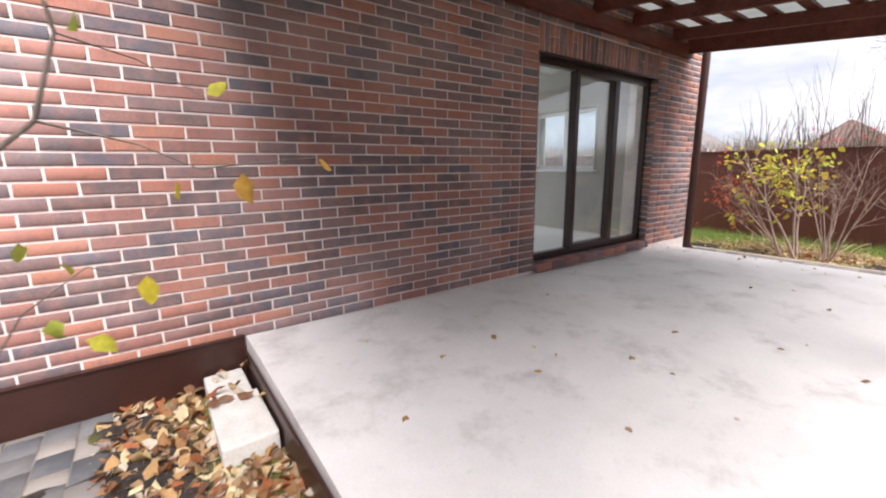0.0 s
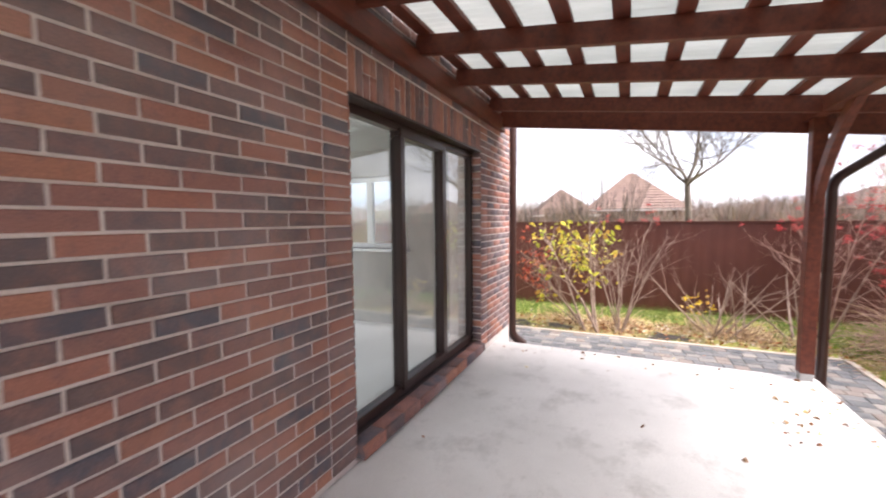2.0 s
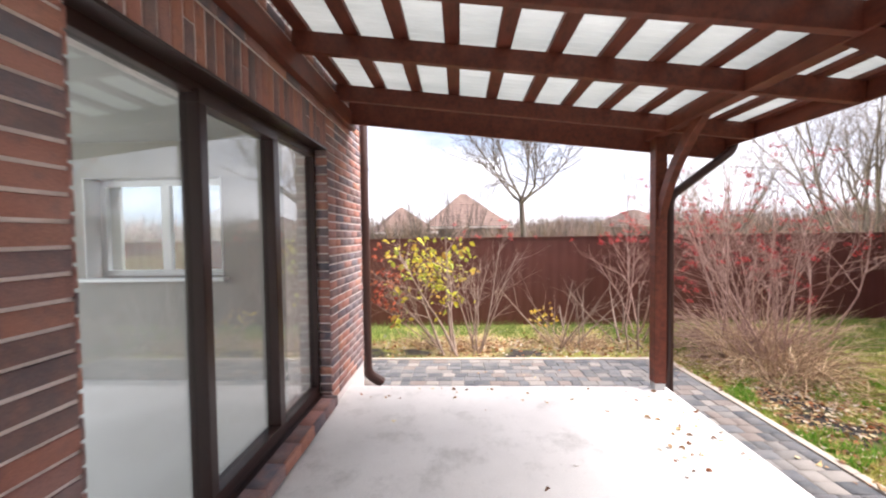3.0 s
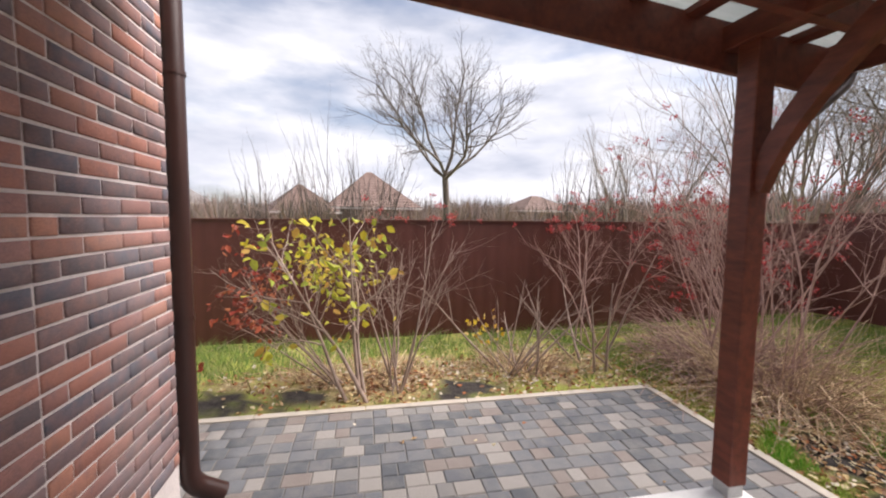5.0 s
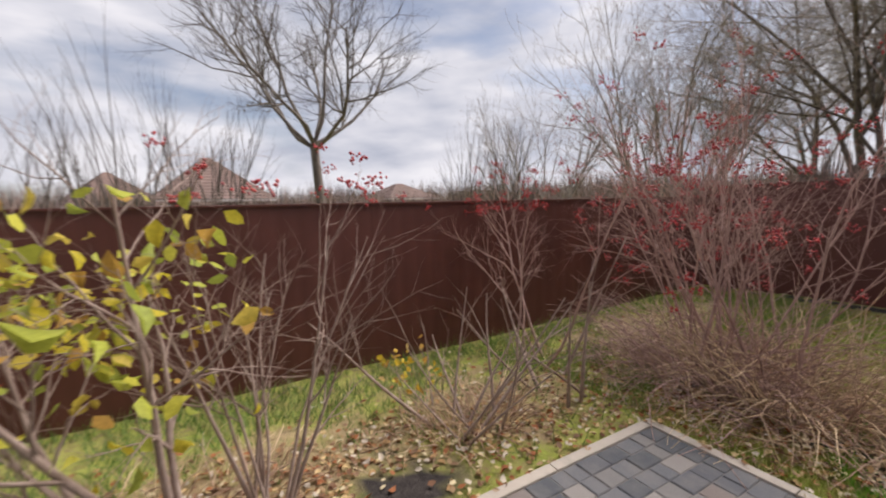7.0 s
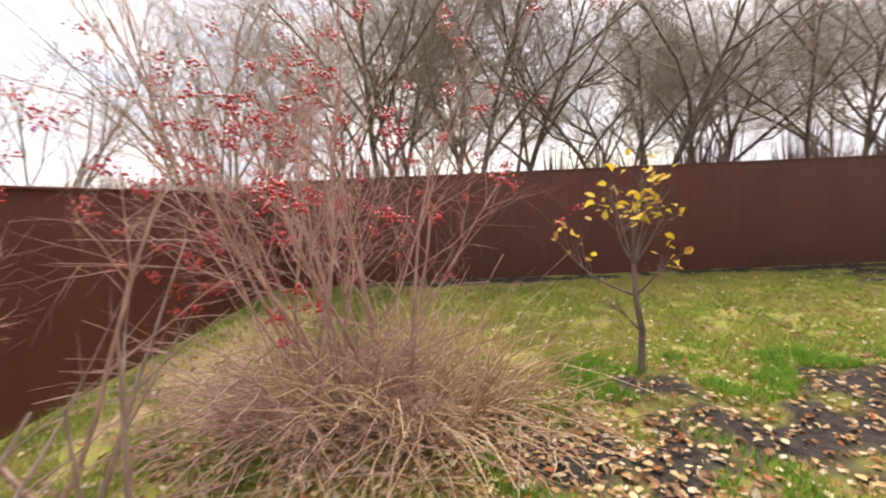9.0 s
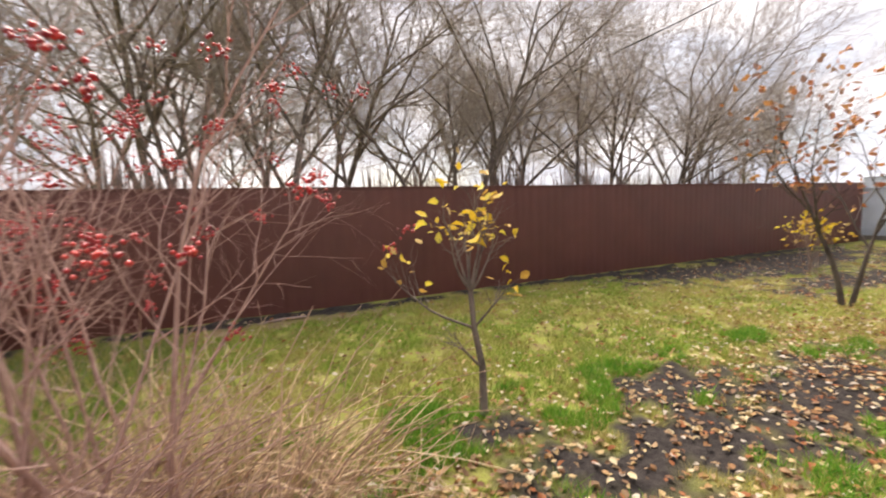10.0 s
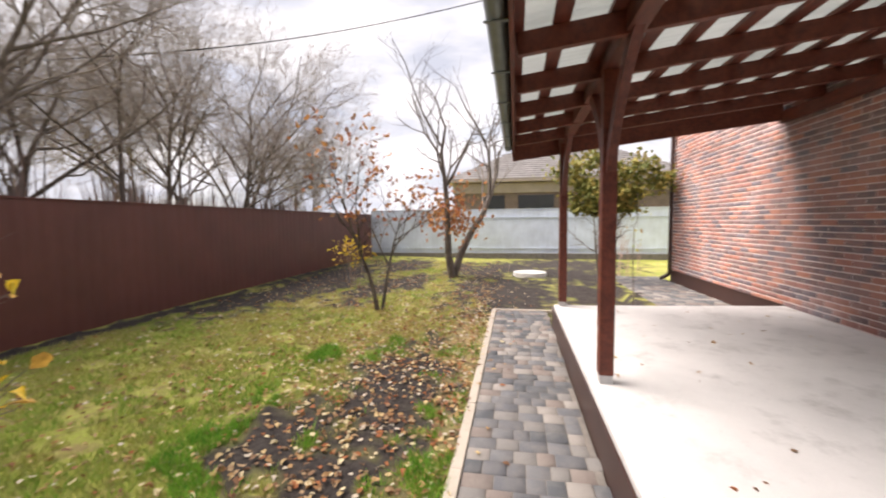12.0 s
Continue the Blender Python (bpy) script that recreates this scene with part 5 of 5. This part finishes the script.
for i in range(7600):
    x, y = rng.uniform(-9, 9), rng.uniform(-9.4, -4.2)
    if rng.random() < 0.35 + 0.65 * abs(noise.noise((x * 0.6, y * 0.6, 7.0))) and not under_paving(x, y):
        pts.append((x, y, ground_z(x, y) + 0.015 + 0.03 * rng.random()))
scatter("fallen_leaves", "scattered brown and yellow fallen leaves on the lawn", pts, 0.050, rng)
pts = []
while len(pts) < 2100:
    x, y = rng.uniform(-0.35, 0.40), rng.uniform(-2.6, -0.05)
    hgt = 0.17 * max(0, 1 - ((x - 0.35) / 0.55) ** 2)
    on = (0.13 < x < 0.4 and -0.93 < y < -0.06)
    if on and not (rng.random() < 0.16 and (-0.55 < y < -0.33 or y > -0.16)):
        continue
    z = -0.11 + 0.03 * rng.random() if on else -0.335 + hgt * (0.25 + 0.75 * rng.random())
    pts.append((x, y, max(z, ground_z(x, y) + 0.01)))
scatter("leaf_heap", "heap of dead leaves in the corner by the slab", pts, 0.075, rng, 0.45)
pts = [(1.78, -1.03), (1.89, -1.24), (2.09, -2.31), (1.61, -2.05), (3.75, -0.22), (4.3, -2.2), (5.2, -2.7), (5.6, -2.4), (4.9, -2.75), (5.75, -1.9), (5.4, -0.6), (2.6, -2.75), (3.0, -2.6), (1.1, -0.35), (0.9, -2.3), (2.9, -1.7), (5.85, -2.75), (5.0, -2.5), (1.7, -1.5), (0.75, -0.06), (3.3, -2.9), (2.0, -2.85), (1.3, -2.6)]
pts += [(rng.uniform(4.6, 6.1), -3.08 + 0.6 * rng.random() ** 2) for i in range(34)] + [(6.1 - 0.3 * rng.random() ** 2, rng.uniform(-3.0, -0.2)) for i in range(26)] + [(rng.uniform(0.6, 5.8), rng.uniform(-3.0, -0.3)) for i in range(16)]
scatter("patio_leaves", "a few dark dead leaves lying on the patio slab", [(x, y, slab_top(x, y) + 0.006) for x, y in pts], 0.042, rng, 0.7)
pts = [(rng.uniform(6.2, 8.0), rng.uniform(-4.0, -0.5), PAVE_Z + 0.01) for i in range(14)] + [(rng.uniform(-0.4, 6.0), rng.uniform(-4.02, -3.75), PAVE_Z + 0.01) for i in range(24)]
scatter("path_leaves", "a few fallen leaves on the paving", pts, 0.05, rng)


# ---------------------------------------------------------------- pavers
def paver_mesh(w, d, seed):
    """A paver with rounded edges, w along x and d along y, its top at 0."""
    e, r = 0.007, random.Random(seed)
    x, y, t = w / 2 - 0.0022, d / 2 - 0.0022, 0.002 * r.random()
    V = [(sx * x, sy * y, -0.06) for sx, sy in ((-1, -1), (1, -1), (1, 1), (-1, 1))] + [(sx * x, sy * y, -e) for sx, sy in ((-1, -1), (1, -1), (1, 1), (-1, 1))] \
        + [(sx * (x - e), sy * (y - e), t * (1 if sx * sy > 0 else 0)) for sx, sy in ((-1, -1), (1, -1), (1, 1), (-1, 1))]
    F = [(0, 1, 5, 4), (1, 2, 6, 5), (2, 3, 7, 6), (3, 0, 4, 7), (4, 5, 9, 8), (5, 6, 10, 9), (6, 7, 11, 10), (7, 4, 8, 11), (8, 9, 10, 11)]
    return V, F


ROWD = 0.146
LENS = (0.12, 0.16, 0.16, 0.20)
paver_kinds = {l: [paver_mesh(ROWD, l, s) for s in range(2)] for l in set(LENS)}
paver_me = {l: [mesh_of("paver", *k, M["paver"]) for k in v] for l, v in paver_kinds.items()}
bed = bmesh.new()
bm_box(bed, 6.06, KERB_X - 0.075, KERB_Y + 0.04, 5.9, PAVE_Z - 0.12, PAVE_Z - 0.007)
bm_box(bed, -0.57, 6.055, KERB_Y + 0.04, -3.17, PAVE_Z - 0.12, PAVE_Z - 0.007)
bm_box(bed, -4.6, -0.30, -1.28, -0.03, -0.40, -0.207)
paving = part("pavement", bed, M["joint"])
tagged(paving, "block paving in mixed greys with sand joints", "pavement", kind="structure")
rr = random.Random(7)
rest_v, rest_f, singles = [], [], 0
for x0, x1, y0, y1, z in ((6.06, KERB_X - 0.08, KERB_Y + 0.045, 5.85, PAVE_Z), (-0.56, 6.05, KERB_Y + 0.045, -3.18, PAVE_Z), (-4.6, -0.30, -1.28, -0.04, -0.20)):
    nrow = max(1, round((x1 - x0) / ROWD))
    for i in range(nrow):
        y = y0
        x = x0 + (i + 0.5) * (x1 - x0) / nrow
        while y < y1 - 0.06:
            l = rr.choice(LENS)
            if y + l > y1 + 0.02:
                l = 0.12
            at = (x, y + l / 2, z + rr.uniform(-0.003, 0.003))
            y += l
            if singles < 300 and x0 > 6 and -4.1 < at[1] < -0.2 and x > 6.3:
                ob = part("paver", rr.choice(paver_me[l]), None, paving)
                ob.matrix_basis = pose(*at, rr.uniform(-0.5, 0.5), rr.uniform(-0.5, 0.5), 0)
                ob.matrix_parent_inverse = Matrix()
                singles += 1
            else:
                V, F = rr.choice(paver_kinds[l])
                k = len(rest_v)
                rest_v += [(a + at[0], b + at[1], c + at[2]) for a, b, c in V]
                rest_f += [tuple(j + k for j in f) for f in F]
tagged(part("pavers", quick_mesh("pavers", rest_v, rest_f, M["pavers"]), None, paving), kind="stuff")

# ---------------------------------------------------------------- bricks
def brick_shape(w, h, seed):
    """A brick's face, w long and h high, its middle at the origin and its front at y = 0."""
    r = random.Random(seed)
    e, x, z = 0.004, w / 2, h / 2
    c = ((-1, -1), (1, -1), (1, 1), (-1, 1))
    j = lambda: r.uniform(-0.0015, 0.0015)
    V = [(sx * x, 0.020, sz * z) for sx, sz in c] + [(sx * x + j(), e, sz * z + j()) for sx, sz in c] + [(sx * (x - e) + j(), j() * 0.6, sz * (z - e) + j()) for sx, sz in c]
    F = [(0, 1, 5, 4), (1, 2, 6, 5), (2, 3, 7, 6), (3, 0, 4, 7), (4, 5, 9, 8), (5, 6, 10, 9), (6, 7, 11, 10), (7, 4, 8, 11), (8, 9, 10, 11)]
    return V, F


COURSE, LONG, JOINT = 0.0762, 0.2576, 0.0125
BH = COURSE - JOINT
full_shapes = [brick_shape(LONG - JOINT, BH, s) for s in range(5)]
full_me = [mesh_of("brick", *k, M["brick"]) for k in full_shapes]
rest_v, rest_f, singles = [], [], 0
rr = random.Random(21)


def add_rest(shape, at, turn=None):
    k = len(rest_v)
    for v in shape[0]:
        v = turn @ Vector(v) if turn else Vector(v)
        rest_v.append((v.x + at[0], v.y + at[1], v.z + at[2]))
    rest_f.extend(tuple(j + k for j in f) for f in shape[1])


def lay(x0, x1, z, near):
    """One brick between x0 and x1 in the course at z."""
    global singles
    if x1 - x0 < 0.035:
        return
    at = ((x0 + x1) / 2, rr.uniform(-0.0025, 0.0015), z + BH / 2 + rr.uniform(-0.001, 0.001))
    w = x1 - x0 - JOINT
    whole = abs(w - (LONG - JOINT)) < 0.004
    if whole and near and singles < 300:
        ob = part("brick", rr.choice(full_me), None, wall)
        ob.matrix_basis = pose(*at, 0, rr.uniform(-0.3, 0.3), 0)
        ob.matrix_parent_inverse = Matrix()
        singles += 1
    else:
        add_rest(rr.choice(full_shapes) if whole else brick_shape(w, BH, rr.random()), at)


PIER = 0.232
z, row = 0.0585, 0
while z < WTOP - BH:
    beside = z < DZ1 - 0.01
    soldier = DZ1 - 0.01 <= z < DZ1 + 3 * COURSE - 0.02
    spans = [(WX0, D0 - PIER, 1)] if z < 3.0 else [(WX0, WX1, 1)]
    if z < 3.0:
        lay(D0 - PIER, D0, z, False)
        lay(D1, D1 + PIER, z, False)
        spans.append((D1 + PIER, WX1, -1))
        if not beside and not soldier:
            spans.append((D0, D1, 1))
    for a, b, way in spans:
        off = ((row + 1) % 2) * LONG / 2
        if way == 1 and a == WX0:
            x = b - off
            if off:
                lay(x, b, z, False)
            while x > a + 0.03:
                lay(max(a, x - LONG), x, z, -0.1 < x < 3.0 and 0.3 < z < 2.1)
                x -= LONG
        else:
            x = a + off
            if off:
                lay(a, x, z, False)
            while x < b - 0.03:
                lay(x, min(b, x + LONG), z, False)
                x += LONG
    z += COURSE
    row += 1
# soldier course over the door, jamb returns and the sill course
n = round((D1 - D0) / COURSE)
for i in range(n):
    x = D0 + (i + 0.5) * (D1 - D0) / n
    sz = 0.272
    zc = DZ1 - 0.004 + sz / 2
    if rr.random() < 0.3:
        cut = rr.uniform(0.35, 0.65)
        add_rest(brick_shape(BH, sz * cut - 0.005, rr.random()), (x, rr.uniform(-0.002, 0.002), zc - sz / 2 + sz * cut / 2))
        add_rest(brick_shape(BH, sz * (1 - cut) - 0.005, rr.random()), (x, rr.uniform(-0.002, 0.002), zc + sz / 2 - sz * (1 - cut) / 2))
    else:
        add_rest(brick_shape(BH, sz, rr.random()), (x, rr.uniform(-0.002, 0.002), zc))
east, west = Matrix.Rotation(radians(-90), 3, "Z"), Matrix.Rotation(radians(90), 3, "Z")
z = 0.082
while z < DZ1 - 0.03:
    add_rest(brick_shape(0.10, BH, rr.random()), (D1 - 0.010, 0.052, z + BH / 2), east)
    add_rest(brick_shape(0.10, BH, rr.random()), (D0 + 0.010, 0.052, z + BH / 2), west)
    z += COURSE
up = Matrix.Rotation(radians(-90), 3, "X")
x = D0 + 0.005
while x < D1 - 0.05:
    l = min(0.25, D1 - x)
    bmx = brick_shape(l - 0.01, 0.085, rr.random())
    add_rest(bmx, (x + l / 2, -0.052, 0.083))
    V = [(x + 0.005, -0.048, 0.125), (x + l - 0.005, -0.048, 0.125), (x + l - 0.005, 0.10, 0.130), (x + 0.005, 0.10, 0.130), (x + 0.005, -0.048, 0.045), (x + l - 0.005, -0.048, 0.045), (x + l - 0.005, 0.10, 0.045), (x + 0.005, 0.10, 0.045)]
    add_rest((V, [(0, 1, 2, 3), (4, 5, 1, 0), (5, 6, 2, 1), (7, 4, 0, 3)]), (0, 0, 0))
    x += l
tagged(part("bricks", quick_mesh("bricks", rest_v, rest_f, M["bricks"]), None, wall), kind="stuff")
